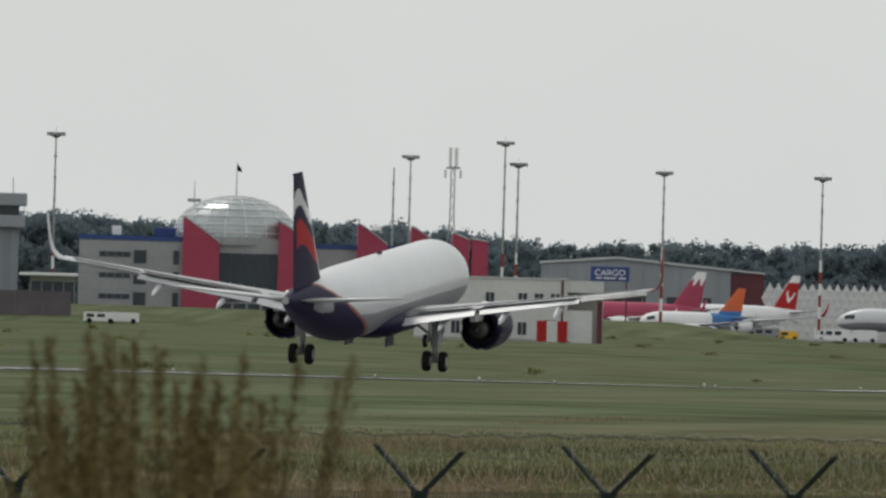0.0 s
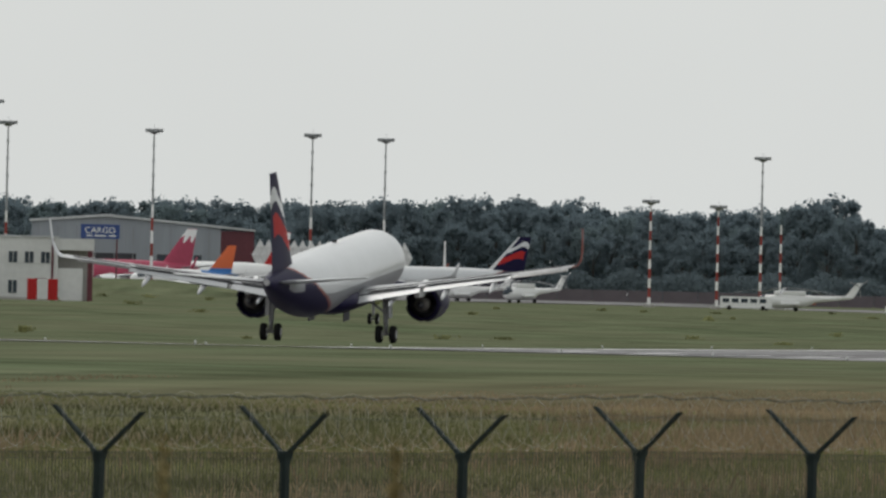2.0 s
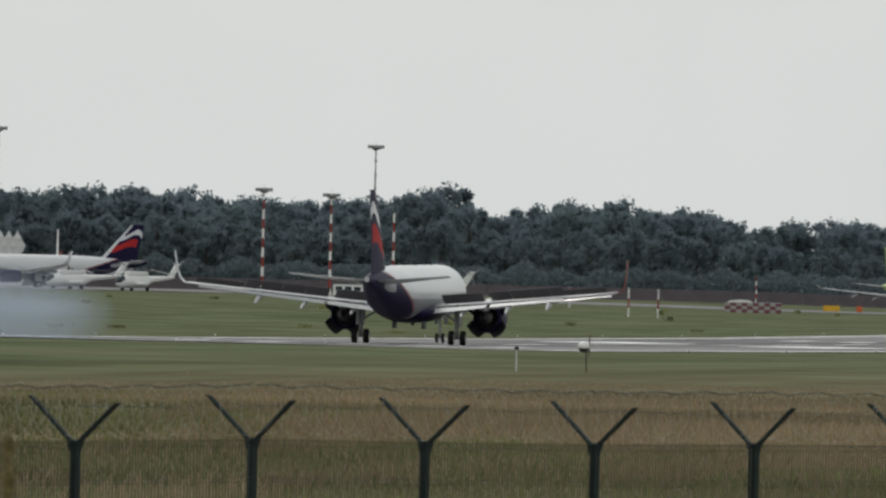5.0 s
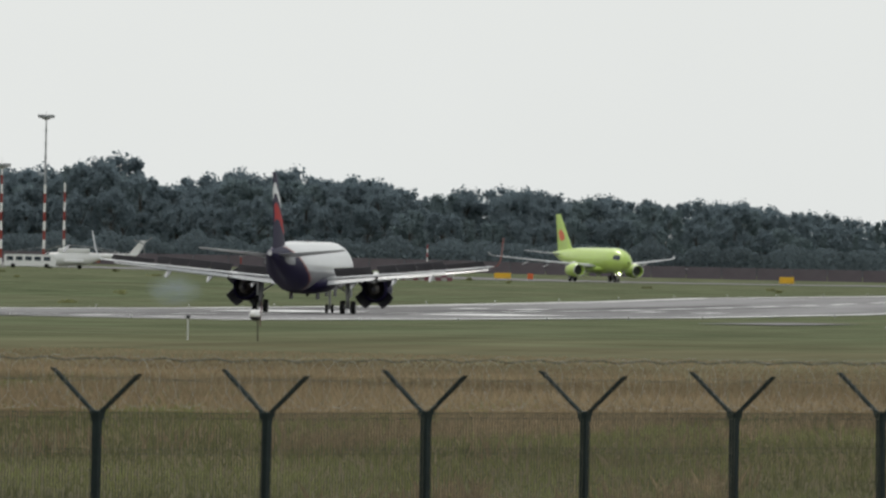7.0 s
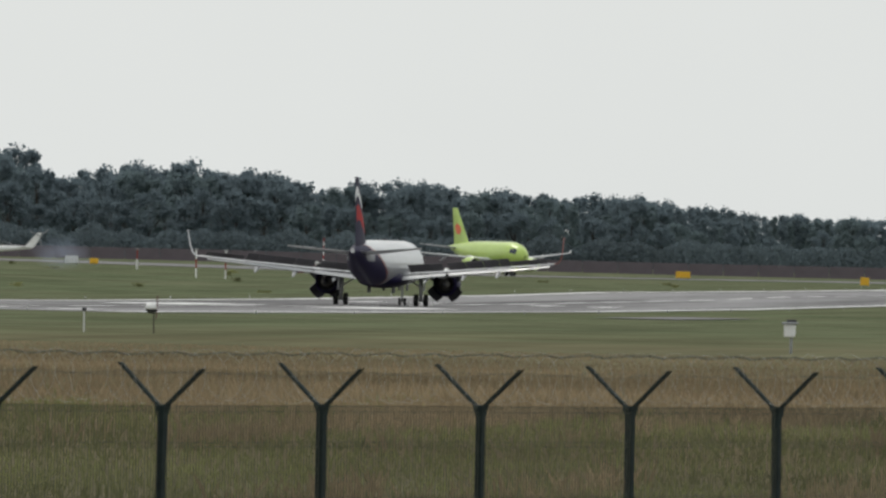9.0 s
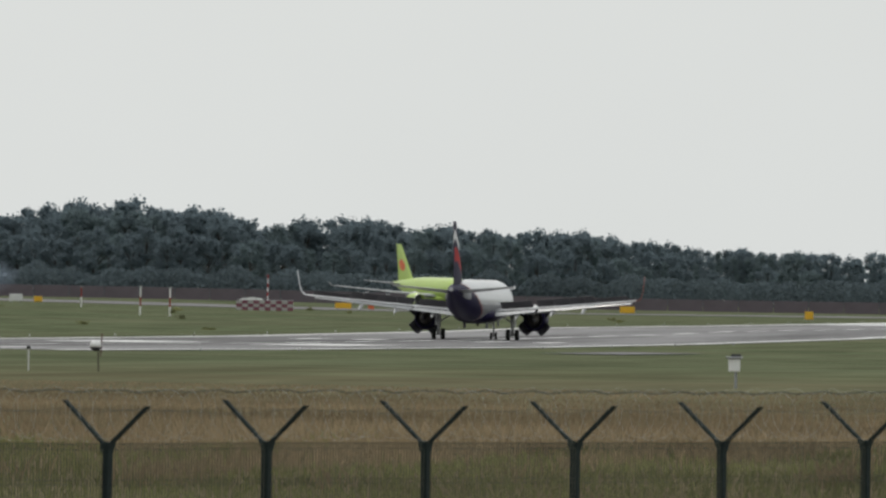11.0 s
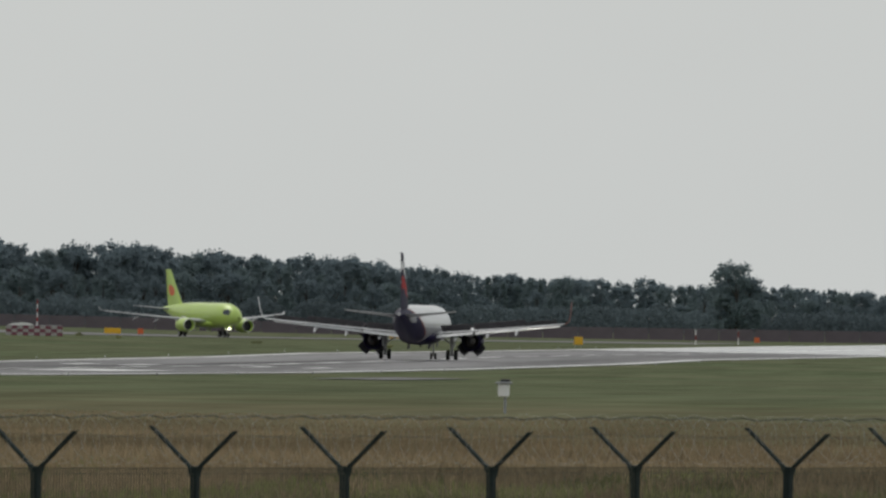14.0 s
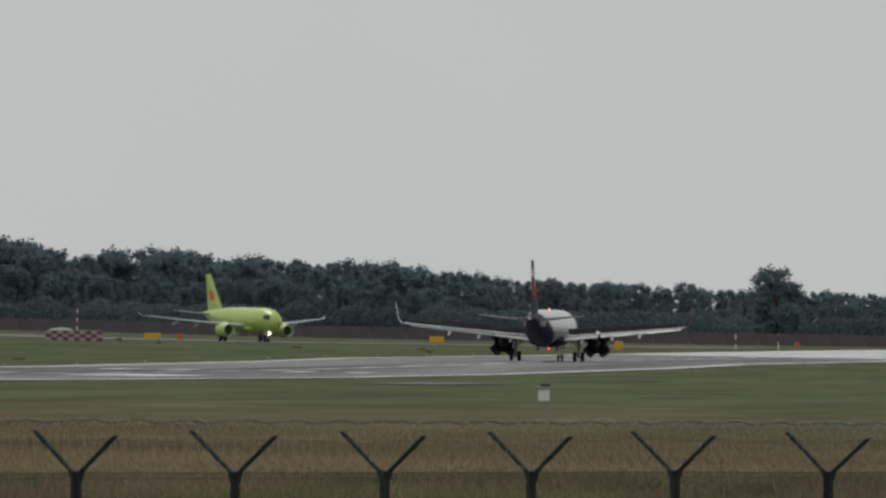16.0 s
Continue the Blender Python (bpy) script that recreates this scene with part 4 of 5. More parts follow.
def wedge(parent, x0, x1, z0, z1, depth, y=-1.2):
    """A crimson fin wall with a sloping top."""
    n = 8
    top = [(x0 + (x1 - x0) * i / n, z0 + (z1 - z0) * (i / n) ** 1.15) for i in range(n + 1)]
    outline = [(x0, 0)] + [(x1, 0)] + top[::-1]
    part("fin_wall", loft([[(x, yy, z) for x, z in outline] for yy in (y, y + depth)]), M["crimson"], parent, "crimson clad fin wall")
    cap = [(x, z + 0.05) for x, z in top] + [(x, z + 0.28) for x, z in top[::-1]]
    part("coping", loft([[(x, yy, z) for x, z in cap] for yy in (y - 0.1, y + depth)]), M["roofing"], parent)


def build_terminal():
    t = thing("terminal_building", site(-366, 2340), "grey airport terminal with crimson fin walls and glazed dome", "terminal")
    part("wall", boxed(-22.9, -7.7, 0, 20, 0, 12.3), M["wall"], t, "grey panelled office block")
    part("parapet", boxed(-23.0, -7.6, -0.12, 20.1, 12.3, 13.0), M["deepblue"], t, "blue parapet band")
    for i in range(1, 5):
        z = i * 2.45
        part("panel_joint", boxed(-22.9, -7.7, -0.03, 0.03, z - 0.03, z + 0.03), M["greypaint"], t)
    for z in (9.9, 6.8, 3.7):
        window(t, -17.6, z + 0.3, 4.6, 0.7, panes=4)
        window(t, -13.9, z, 1.9, 1.9, panes=1)
        window(t, -8.6, z, 0.9, 2.0, panes=1)
    part("rooftop_unit", boxed(-18.2, -16.8, 6, 8, 13.0, 14.4, 0.1), M["white"], t)
    part("rooftop_box", boxed(-12.0, -8.0, 6, 10, 13.0, 14.3, 0.1), M["deepblue"], t)
    part("hall", boxed(-2.3, 6.4, 0.3, 18, 0, 13.0), M["wall"], t, "grey central hall")
    for i in range(5):
        x = -2.2 + i * 1.72
        part("curtain_wall_pane", boxed(x, x + 1.66, 0.18, 0.34, 3.7, 10.8), M["glass"], t)
    for i in range(4):
        x = -2.1 + i * 2.1
        part("ground_floor_pane", boxed(x, x + 1.8, 0.2, 0.34, 0.4, 3.4), M["glass"], t)
    part("hall_wing", boxed(11.3, 32.0, 1.2, 16, 0, 11.8), M["wall"], t, "grey panelled wing")
    for x, w in ((13.0, 2.6), (16.2, 1.4), (23.9, 1.4), (29.5, 1.6)):
        window(t, x, 5.6, w, 4.6, 1.2, 2, "white")
    part("wing_parapet", boxed(11.2, 32.0, 1.08, 16.1, 11.8, 12.5), M["deepblue"], t)
    wedge(t, -7.7, -2.3, 15.9, 12.2, 16)
    wedge(t, 6.4, 11.3, 15.6, 12.2, 16)
    wedge(t, 18.0, 22.4, 15.6, 12.6, 14)
    wedge(t, 25.9, 29.0, 15.4, 13.4, 14)
    wedge(t, 32.0, 34.4, 14.6, 13.6, 14)
    wedge(t, 34.8, 37.2, 13.8, 13.4, 14)
    part("hall_link", boxed(30.5, 36.6, 1.5, 14, 0, 11.0), M["wall"], t)
    # the dome: rings of glazing bars over a glazed shell
    dome = part("dome", loft([[(9.2 * math.cos(b) * math.cos(a), 9 + 9.2 * math.cos(b) * math.sin(a), 13.2 + 6.1 * math.sin(b))
                               for a in (2 * math.pi * i / 36 for i in range(36))] for b in np.linspace(0, 1.5, 9)]), M["dome"], t, "pale glazed dome")
    for b in np.linspace(0.1, 1.35, 7):
        bm = bmesh.new()
        pts = [Vector((9.25 * math.cos(b) * math.cos(a), 9 + 9.25 * math.cos(b) * math.sin(a), 13.2 + 6.15 * math.sin(b))) for a in (2 * math.pi * i / 36 for i in range(37))]
        for p, q in zip(pts, pts[1:]):
            tube(bm, p, q, 0.09, n=4, caps=False)
        part("glazing_ring", bm, M["white"], dome)
    for i in range(18):
        a = 2 * math.pi * i / 18
        bm = bmesh.new()
        pts = [Vector((9.25 * math.cos(b) * math.cos(a), 9 + 9.25 * math.cos(b) * math.sin(a), 13.2 + 6.15 * math.sin(b))) for b in np.linspace(0, 1.5, 8)]
        for p, q in zip(pts, pts[1:]):
            tube(bm, p, q, 0.06, n=4, caps=False)
        part("glazing_rib", bm, M["white"], dome)
    part("dome_skirt", loft([[(r * math.cos(a), 9 + r * math.sin(a), z) for a in (2 * math.pi * i / 36 for i in range(36))] for r, z in ((9.3, 12.0), (9.3, 13.2))]), M["wall"], t)
    part("flagpole", piped((0, 9, 19.2), (0, 9, 24.2), 0.09, 0.05, 8), M["galv"], t)
    part("flag", loft([[(0.05 + 0.35 * i, 9 + 0.1 * math.sin(i * 1.3), 23.0 - 0.1 * i), (0.05 + 0.25 * i, 9 + 0.1 * math.sin(i * 1.3), 24.0 - 0.25 * i)] for i in range(3)], closed=False, caps=False), M["navy"], t)
    part("rooftop_antenna", piped((-6.2, 14, 13), (-6.2, 14, 21.5), 0.12, 0.04, 6), M["galv"], t)
    part("antenna_ring", boxed(-7.2, -5.2, 13.6, 14.4, 18.3, 18.8, 0.1), M["galv"], t)
    # control tower and the low glazed annex
    c = thing("control_tower", site(-790, 2340), "grey concrete control tower with a wide glazed cab", "tower")
    part("shaft", boxed(-3.5, 3.6, 0, 7, 0, 13.6, 0.1), M["hangar"], c)
    for x in (-2.4, -0.6, 1.2, 2.8):
        part("rib", boxed(x - 0.25, x + 0.25, -0.35, 0, 0, 13.4), M["hangar"], c)
    part("gallery", boxed(-5.6, 4.5, -1.6, 8.6, 13.6, 15.4, 0.15), M["hangar"], c)
    part("cab_glass", boxed(-4.4, 3.6, -0.6, 7.6, 15.4, 16.8), M["glass"], c)
    part("cab_roof", boxed(-6.0, 4.7, -1.8, 8.8, 16.8, 18.7, 0.15), M["hangar"], c)
    part("aerial", piped((2.6, 2, 18.7), (2.6, 2, 21), 0.06, n=6), M["galv"], c)
    part("aerial", piped((-1, 2, 18.7), (-1, 2, 20), 0.06, n=6), M["galv"], c)
    w = thing("forecourt_wall", site(-800, 2262), "low faded red wall before the terminal annex", "wall")
    for i in range(6):
        part("panel", boxed(-12 + 4 * i, -8.04 + 4 * i, -0.15, 0.15, 0, 3.4), M["wallred"], w)
    d = thing("terminal_annex", site(-684, 2320), "low glazed annex with a thin white canopy", "building")
    part("canopy", boxed(-5.0, 3.6, -2, 8, 6.0, 6.45, 0.08), M["white"], d)
    part("wall", boxed(-3.4, 3.2, 0, 8, 0, 6.0), M["concrete"], d)
    for i in range(4):
        x = -3.2 + i * 1.6
        part("pane", boxed(x, x + 1.45, -0.06, 0.04, 0.5, 5.2), M["glass"], d)


def build_white_block():
    b = thing("office_block", site(70, 1770), "two-storey whitewashed airfield office block", "building")
    part("wall", boxed(-7.4, 9.6, 0, 9, 0, 6.95, 0.03), M["render"], b)
    part("roof_edge", boxed(-7.5, 9.7, -0.15, 9.1, 6.95, 7.15), M["roofing"], b)
    part("plinth", boxed(-7.45, 9.65, -0.05, 0.1, 0, 0.3), M["concrete"], b)
    for x in (-4.4, 0.95, 4.6, 6.4, 8.2):
        window(b, x, 4.75, 1.05, 1.25, 0, 2, "render")
    for x in (-4.5, -2.8, 0.8, 2.5, 4.6):
        window(b, x, 1.45, 1.05, 1.4, 0, 2, "render")
    part("downpipe", piped((9.0, -0.12, 0), (9.0, -0.12, 6.9), 0.12, n=8), M["maroon"], b)
    part("gate_beam", boxed(9.6, 13.6, 0.3, 9, 5.6, 6.9), M["render"], b)
    part("gate_recess", boxed(9.6, 13.2, 3, 8.6, 0, 5.6), M["concrete"], b)
    part("side_wall", boxed(9.6, 12.4, 0.5, 0.8, 0, 3.6), M["render"], b)
    part("side_door", boxed(7.2, 8.3, -0.06, 0.05, 0.1, 2.3), M["render"], b)
    part("door_frame", boxed(7.05, 8.45, -0.03, 0.03, 0.05, 2.45), M["maroon"], b)
    part("pillar", boxed(12.9, 13.5, 0.2, 0.8, 0, 5.6), M["maroon"], b)
    for x, m in ((7.6 - 7.0, "red"), (1.75, "render"), (2.9, "red")):
        k = thing("marker_barrier", site(70 + (x + 6.2) * 15.82, 1745), "striped red and white marker barrier" if m == "red" else "white marker barrier beside red ones", "barrier", "barriers by the office block")
        part("panel", boxed(-0.55, 0.55, -0.3, 0.3, 0.1, 2.4, 0.04), M[m], k)
        for xx in (-0.4, 0.4):
            part("foot", boxed(xx - 0.08, xx + 0.08, -0.5, 0.5, 0, 0.1), M["concrete"], k)
    h = thing("striped_cabin", site(-228, 1750), "red and white striped airfield equipment cabin", "cabin")
    part("roof", boxed(-3.35, 3.35, -0.1, 2.6, 2.45, 2.6, 0.03), M["roofing"], h)
    for i, m in enumerate(("red", "red", "white", "white", "red", "red")):
        part("wall_panel", boxed(-3.25 + i * 1.08, -3.25 + (i + 1) * 1.08, 0, 2.5, 0, 2.45), M[m], h)
    part("end_panel", boxed(3.23, 3.36, 0, 2.5, 0, 2.4), M["white"], h)


def letters(parent, text, size, m, material):
    cu = bpy.data.curves.new("lettering", "FONT")
    cu.body, cu.size, cu.align_x, cu.extrude = text, size, "CENTER", 0.02
    ob = new("lettering", cu)
    me = bpy.data.meshes.new_from_object(ob)
    bpy.data.objects.remove(ob)
    me.materials.append(material)
    return part("lettering", me, None, parent, "white lettering", m)


def build_cargo():
    h = thing("cargo_hangar", site(370, 3060), "grey corrugated cargo hangar with a pale sloping roof", "hangar")
    prof = [(-17.7, 11.2), (-5.7, 12.2), (12.4, 10.7), (12.4, 0), (-17.7, 0)]
    part("wall", loft([[(x, y, z) for x, z in prof] for y in (0, 24)]), M["hangar"], h)
    part("roof", loft([[(x, y, z) for x, z in ((-18, 11.2), (-5.7, 12.25), (17.9, 10.3), (17.9, 10.6), (-5.7, 12.65), (-18, 11.55))] for y in (-0.5, 24.5)]), M["roofing"], h)
    part("end_wall", boxed(12.4, 17.7, -0.02, 24, 0, 10.3), M["maroon"], h, "dark maroon end wall")
    for i in range(3):
        window(h, 3.4 + i * 2.7, 5.3, 1.3 if i else 2.2, 1.7, 0, 1)
    part("loading_door", boxed(-8, -1, -0.08, 0.1, 0, 6.2), M["dark"], h)
    for i in range(10):
        x = -16.5 + 3 * i
        part("wall_rib", boxed(x - 0.06, x + 0.06, -0.1, 0.02, 0, 10.6), M["greypaint"], h)
    h.scale = (1.21, 1.21, 1.16)
    s = thing("cargo_sign", site(295, 2440), "blue rooftop cargo sign with white lettering", "sign")
    part("board", boxed(-2.98, 2.98, -0.12, 0.12, 8.5, 10.7, 0.03), M["deepblue"], s)
    letters(s, "CARGO", 1.35, pose(0, -0.16, 9.35, 90, 0, 0), M["white"])
    for i, w in enumerate((0.9, 1.2, 0.7, 1.1)):
        x = -2.1 + i * 1.15
        part("text_bar", boxed(x, x + w, -0.16, -0.12, 8.85, 9.05), M["white"], s)
    for x in (-2.6, 2.6):
        part("leg", piped((x, 0.2, 0), (x, 0.2, 8.6), 0.12, n=8), M["maroon"], s)
    g = thing("low_store", site(250, 2430), "low white store with a maroon gate pillar", "shed")
    part("wall", boxed(-4, 3, 0.6, 6, 0, 7.6), M["render"], g)
    part("roof", boxed(-4.2, 3.2, 0.4, 6.2, 7.6, 7.8), M["roofing"], g)
    # pale lattice wall of pointed panels
    w = thing("lattice_wall", site(704, 3030), "pale wall of folded diamond panels with a jagged top", "wall")
    part("backing", boxed(-12.6, 12.6, 0.4, 3, 0, 8.4), M["render"], w)
    w.scale = (1.155, 1.155, 1.1)
    me = None
    for r in range(6):
        for c in range(18 if r % 2 else 19):
            x, z = -12.6 + (c + (0.5 if r % 2 else 0)) * 1.4, 1.2 + r * 1.4
            if me is None:
                bm = bmesh.new()
                vs = [bm.verts.new(p) for p in ((-0.68, 0.45, 0), (0, 0.45, -1.36), (0.68, 0.45, 0), (0, 0.45, 1.36), (0, 0.15, 0))]
                for i in range(4):
                    bm.faces.new((vs[i], vs[(i + 1) % 4], vs[4]))
                bm.faces.new(vs[3::-1])
                me = part("panel", bm, M["render"], w, "", pose(x, 0, z)).data
            else:
                part("panel", me, None, w, "", pose(x, 0, z))


# ---- masts ----


def mast(s, d, top, bands, head=True, grey_from=None, thick=0.26):
    """A floodlight mast; its lower part carries red and white bands."""
    a = azimuth(s)
    g = float(height(d * math.sin(a), d * math.cos(a)))
    h = 4.2 + top * d * UNIT - g
    root = thing("light_mast" if head else "pole_mast", site(s, d), "tall grey floodlight mast with red and white bands" if head else "slim red and white banded pole", "mast",
                 "floodlight masts" if head else "")
    n = bands
    cut = h * (grey_from or 0.45)
    for i in range(n):
        z0, z1 = cut * i / n, cut * (i + 1) / n
        r = thick * (1 - 0.45 * z0 / h)
        part("band", piped((0, 0, z0), (0, 0, z1), r, thick * (1 - 0.45 * z1 / h), 10), M["white" if i % 2 == 0 else "bandred"], root)
    if cut < h - 0.2:
        part("pole", piped((0, 0, cut), (0, 0, h), thick * 0.7, thick * 0.42, 10), M["galv"], root)
        for i in range(4):
            z = cut + (h - cut) * (i + 1) / 5
            part("collar", piped((0, 0, z - 0.2), (0, 0, z + 0.2), thick * 0.85, n=8), M["galv"], root)
    part("base_block", boxed(-0.9, 0.9, -0.9, 0.9, 0, 0.5, 0.05), M["concrete"], root)
    if head:
        part("ring_frame", loft([[(r * math.cos(b), r * math.sin(b), h + z) for b in (2 * math.pi * i / 16 for i in range(16))] for r, z in ((0.25, -0.5), (1.15, 0.0), (1.15, 0.15))]), M["galv"], root)
        for i in range(8):
            b = 2 * math.pi * (i + 0.3) / 8
            part("floodlight", boxed(1.25 * math.cos(b) - 0.22, 1.25 * math.cos(b) + 0.22, 1.25 * math.sin(b) - 0.22, 1.25 * math.sin(b) + 0.22, h - 0.15, h + 0.4, 0.04), M["galv"], root)
        part("lightning_rod", piped((0, 0, h), (0, 0, h + 1.1), 0.03, n=5), M["galv"], root)


def lattice_tower(s, d, top):
    a = azimuth(s)
    h = 4.2 + top * d * UNIT - float(height(d * math.sin(a), d * math.cos(a)))
    root = thing("radio_tower", site(s, d), "pale steel lattice radio tower with panel aerials", "tower")

    def half(z):
        return 0.35 + 2.4 * max(0, 1 - z / (h * 0.62)) ** 1.3
    levels = np.linspace(0, h - 3, 15)
    for sx, sy in ((-1, -1), (1, -1), (1, 1), (-1, 1)):
        bm = bmesh.new()
        for z0, z1 in zip(levels, levels[1:]):
            tube(bm, (sx * half(z0), sy * half(z0), z0), (sx * half(z1), sy * half(z1), z1), 0.09, n=5)
        part("leg", bm, M["galv"], root)
    for z0, z1 in zip(levels, levels[1:]):
        bm = bmesh.new()
        q0, q1 = half(z0), half(z1)
        c0 = [(-q0, -q0, z0), (q0, -q0, z0), (q0, q0, z0), (-q0, q0, z0)]
        c1 = [(-q1, -q1, z1), (q1, -q1, z1), (q1, q1, z1), (-q1, q1, z1)]
        for i in range(4):
            tube(bm, c0[i], c1[(i + 1) % 4], 0.05, n=4)
            tube(bm, c1[i], c0[(i + 1) % 4], 0.05, n=4)
        part("bracing", bm, M["galv"], root)
    part("platform", boxed(-1.2, 1.2, -1.2, 1.2, h - 3.6, h - 3.3, 0.03), M["galv"], root)
    for x in (-0.5, 0.5):
        part("panel_aerial", boxed(x - 0.3, x + 0.3, -0.2, 0.2, h - 3.2, h, 0.05), M["white"], root)
    part("lower_aerial", boxed(-1.5, -1.1, -0.3, 0.3, h - 5.2, h - 3.8, 0.05), M["white"], root)
    part("lower_aerial", boxed(1.1, 1.5, -0.3, 0.3, h - 5.2, h - 3.8, 0.05), M["white"], root)


# ---- apron vehicles, helicopters, field equipment ----


def helicopter(s, d, turn):
    root = thing("helicopter", site(s, d, turn), "white helicopter parked on the apron with drooping rotor", "helicopter", "parked helicopters")
    root.scale = (0.9, 0.9, 0.9)
    sec = ((5.4, 0.25, 1.5), (5.0, 0.8, 1.6), (4.0, 1.15, 1.75), (0, 1.2, 1.85), (-3.0, 1.1, 1.9), (-5.0, 0.6, 2.3), (-11.5, 0.25, 2.7))
    part("body", loft([[(y, r * math.cos(a), z + 1.05 * r * math.sin(a)) for a in (2 * math.pi * i / 18 for i in range(18))] for y, r, z in sec]), M["white"], root, "", None, True)
    part("stripe", loft([[(x, y, z) for x, y in ((4.0, -1.22), (-5.0, -0.85), (-5.0, -0.8), (4.0, -1.15))] for z in (1.3, 1.6)]), M["orange"], root)
    part("engine_deck", boxed(-3.2, 2.6, -0.75, 0.75, 2.85, 3.75, 0.2), M["white"], root)
    part("cockpit_glass", loft([[(y, r * math.cos(a), z + r * math.sin(a)) for a in (2 * math.pi * i / 14 for i in range(14))] for y, r, z in ((5.46, 0.3, 1.75), (5.1, 0.75, 1.9), (4.3, 1.0, 2.1))]), M["glass"], root, "", None, True)
    for i in range(5):
        part("cabin_window", boxed(-2.4 + i * 1.2, -1.9 + i * 1.2, -1.27, -1.17, 1.9, 2.4, 0.02), M["glass"], root)
    part("tail_fin", loft([[(-10.2, y, 2.8), (-11.8, y, 2.6), (-13.6, y, 5.4), (-12.4, y, 5.4)] for y in (-0.12, 0.12)]), M["white"], root)
    part("stabiliser", boxed(-10.6, -9.8, -1.3, 1.3, 2.75, 2.85, 0.03), M["white"], root)
    part("rotor_hub", piped((0.3, 0, 3.7), (0.3, 0, 4.35), 0.3, 0.2, 10), M["dark"], root)
    for i in range(5):
        a = 2 * math.pi * (i + 0.15) / 5
        c, n = math.cos(a), math.sin(a)
        part("rotor_blade", loft([[(0.3 + r * c - w * n, r * n + w * c, 4.25 - r * r * 0.012 + e) for w, e in ((-0.24, 0), (0.24, 0), (0.24, 0.05), (-0.24, 0.05))] for r in (0.4, 4, 7.5, 10)]), M["greypaint"], root)
    for i in range(3):
        a = 2 * math.pi * i / 3 + 0.4
        part("tail_rotor_blade", loft([[(-12.9 + r * math.cos(a) + w * math.sin(a), 0.3, 4.8 + r * math.sin(a) - w * math.cos(a)), (-12.9 + r * math.cos(a) - w * math.sin(a), 0.3, 4.8 + r * math.sin(a) + w * math.cos(a)),
                                         (-12.9 + r * math.cos(a) - w * math.sin(a), 0.36, 4.8 + r * math.sin(a) + w * math.cos(a)), (-12.9 + r * math.cos(a) + w * math.sin(a), 0.36, 4.8 + r * math.sin(a) - w * math.cos(a))] for r, w in ((0.1, 0.1), (1.9, 0.1))]), M["greypaint"], root)
    for y in (-1.9, 1.9):
        part("gear_leg", piped((-1.4, y * 0.55, 1.3), (-1.4, y, 0.4), 0.07, n=6), M["strut"], root)
        part("wheel", piped((-1.4, y - 0.12, 0.42), (-1.4, y + 0.12, 0.42), 0.42, n=14), M["rubber"], root)
        part("fuel_tank", loft([[(x, math.copysign(1.35, y) + r * math.cos(a), 1.4 + r * math.sin(a)) for a in (2 * math.pi * i / 10 for i in range(10))] for x, r in ((-2.2, 0.1), (-1.9, 0.4), (1.2, 0.4), (1.6, 0.1))]), M["white"], root)
    part("nose_wheel", piped((3.9, -0.2, 0.32), (3.9, 0.2, 0.32), 0.32, n=12), M["rubber"], root)
    part("nose_leg", piped((3.9, 0, 0.32), (3.9, 0, 1.0), 0.06, n=6), M["strut"], root)


def vehicle(name, s, d, length, tall, body, label, turn=0.0, cab=0.3):
    root = thing(name, site(s, d, turn), label, name.split("_")[-1], "apron vehicles")
    hl = length / 2
    part("body", loft([[(x, y, z) for x, z in ((-hl, 0.35), (hl, 0.35), (hl, tall * 0.55), (hl - cab * 1.2, tall * 0.95), (hl - cab * 3, tall), (-hl + 0.15, tall), (-hl, tall * 0.9))] for y in (-1.05, 1.05)]), M[body], root)
    part("windscreen", loft([[(x, y, z) for x, z in ((hl + 0.01, tall * 0.58), (hl - cab * 1.15, tall * 0.93), (hl - cab * 1.3, tall * 0.9), (hl - 0.2, tall * 0.58))] for y in (-0.9, 0.9)]), M["glass"], root)
    for i in range(max(2, int(length / 1.6))):
        x = -hl + 0.4 + i * 1.5
        if x + 1.1 < hl - 0.3:
            part("side_window", boxed(x, x + 1.1, -1.09, -1.03, tall * 0.55, tall * 0.85, 0.02), M["glass"], root)
    for x in (-hl * 0.65, hl * 0.65):
        for y in (-0.95, 0.95):
            part("wheel", piped((x, y - 0.13, 0.38), (x, y + 0.13, 0.38), 0.38, n=14), M["rubber"], root)


def checkered_cabin():
    h = thing("checkered_cabin", site(2128, 2300), "red and white checkered equipment cabin with a domed roof", "cabin")
    for r in range(3):
        for c in range(10):
            part("panel", boxed(-4.1 + c * 0.82, -4.1 + (c + 1) * 0.82, 0.0, 2.4, r * 0.62, (r + 1) * 0.62), M["checkred" if (r + c) % 2 else "concrete"], h)
    h.scale = (1, 1, 0.78)
    part("dome_roof", loft([[(x, y, 1.86 + z) for x, z in ((-3.9, 0), (-3.3, 0.35), (-1.8, 0.6), (-0.6, 0.45), (0, 0.05))] for y in (0.1, 2.3)]), M["white"], h)
    part("flat_roof", boxed(0.1, 4.1, 0.05, 2.35, 1.86, 1.95), M["roofing"], h)
    for i in range(6):
        part("aerial_band", piped((0.4, 1.2, 1.9 + i * 0.8), (0.4, 1.2, 2.7 + i * 0.8), 0.07, n=6), M["red" if i % 2 else "white"], h)


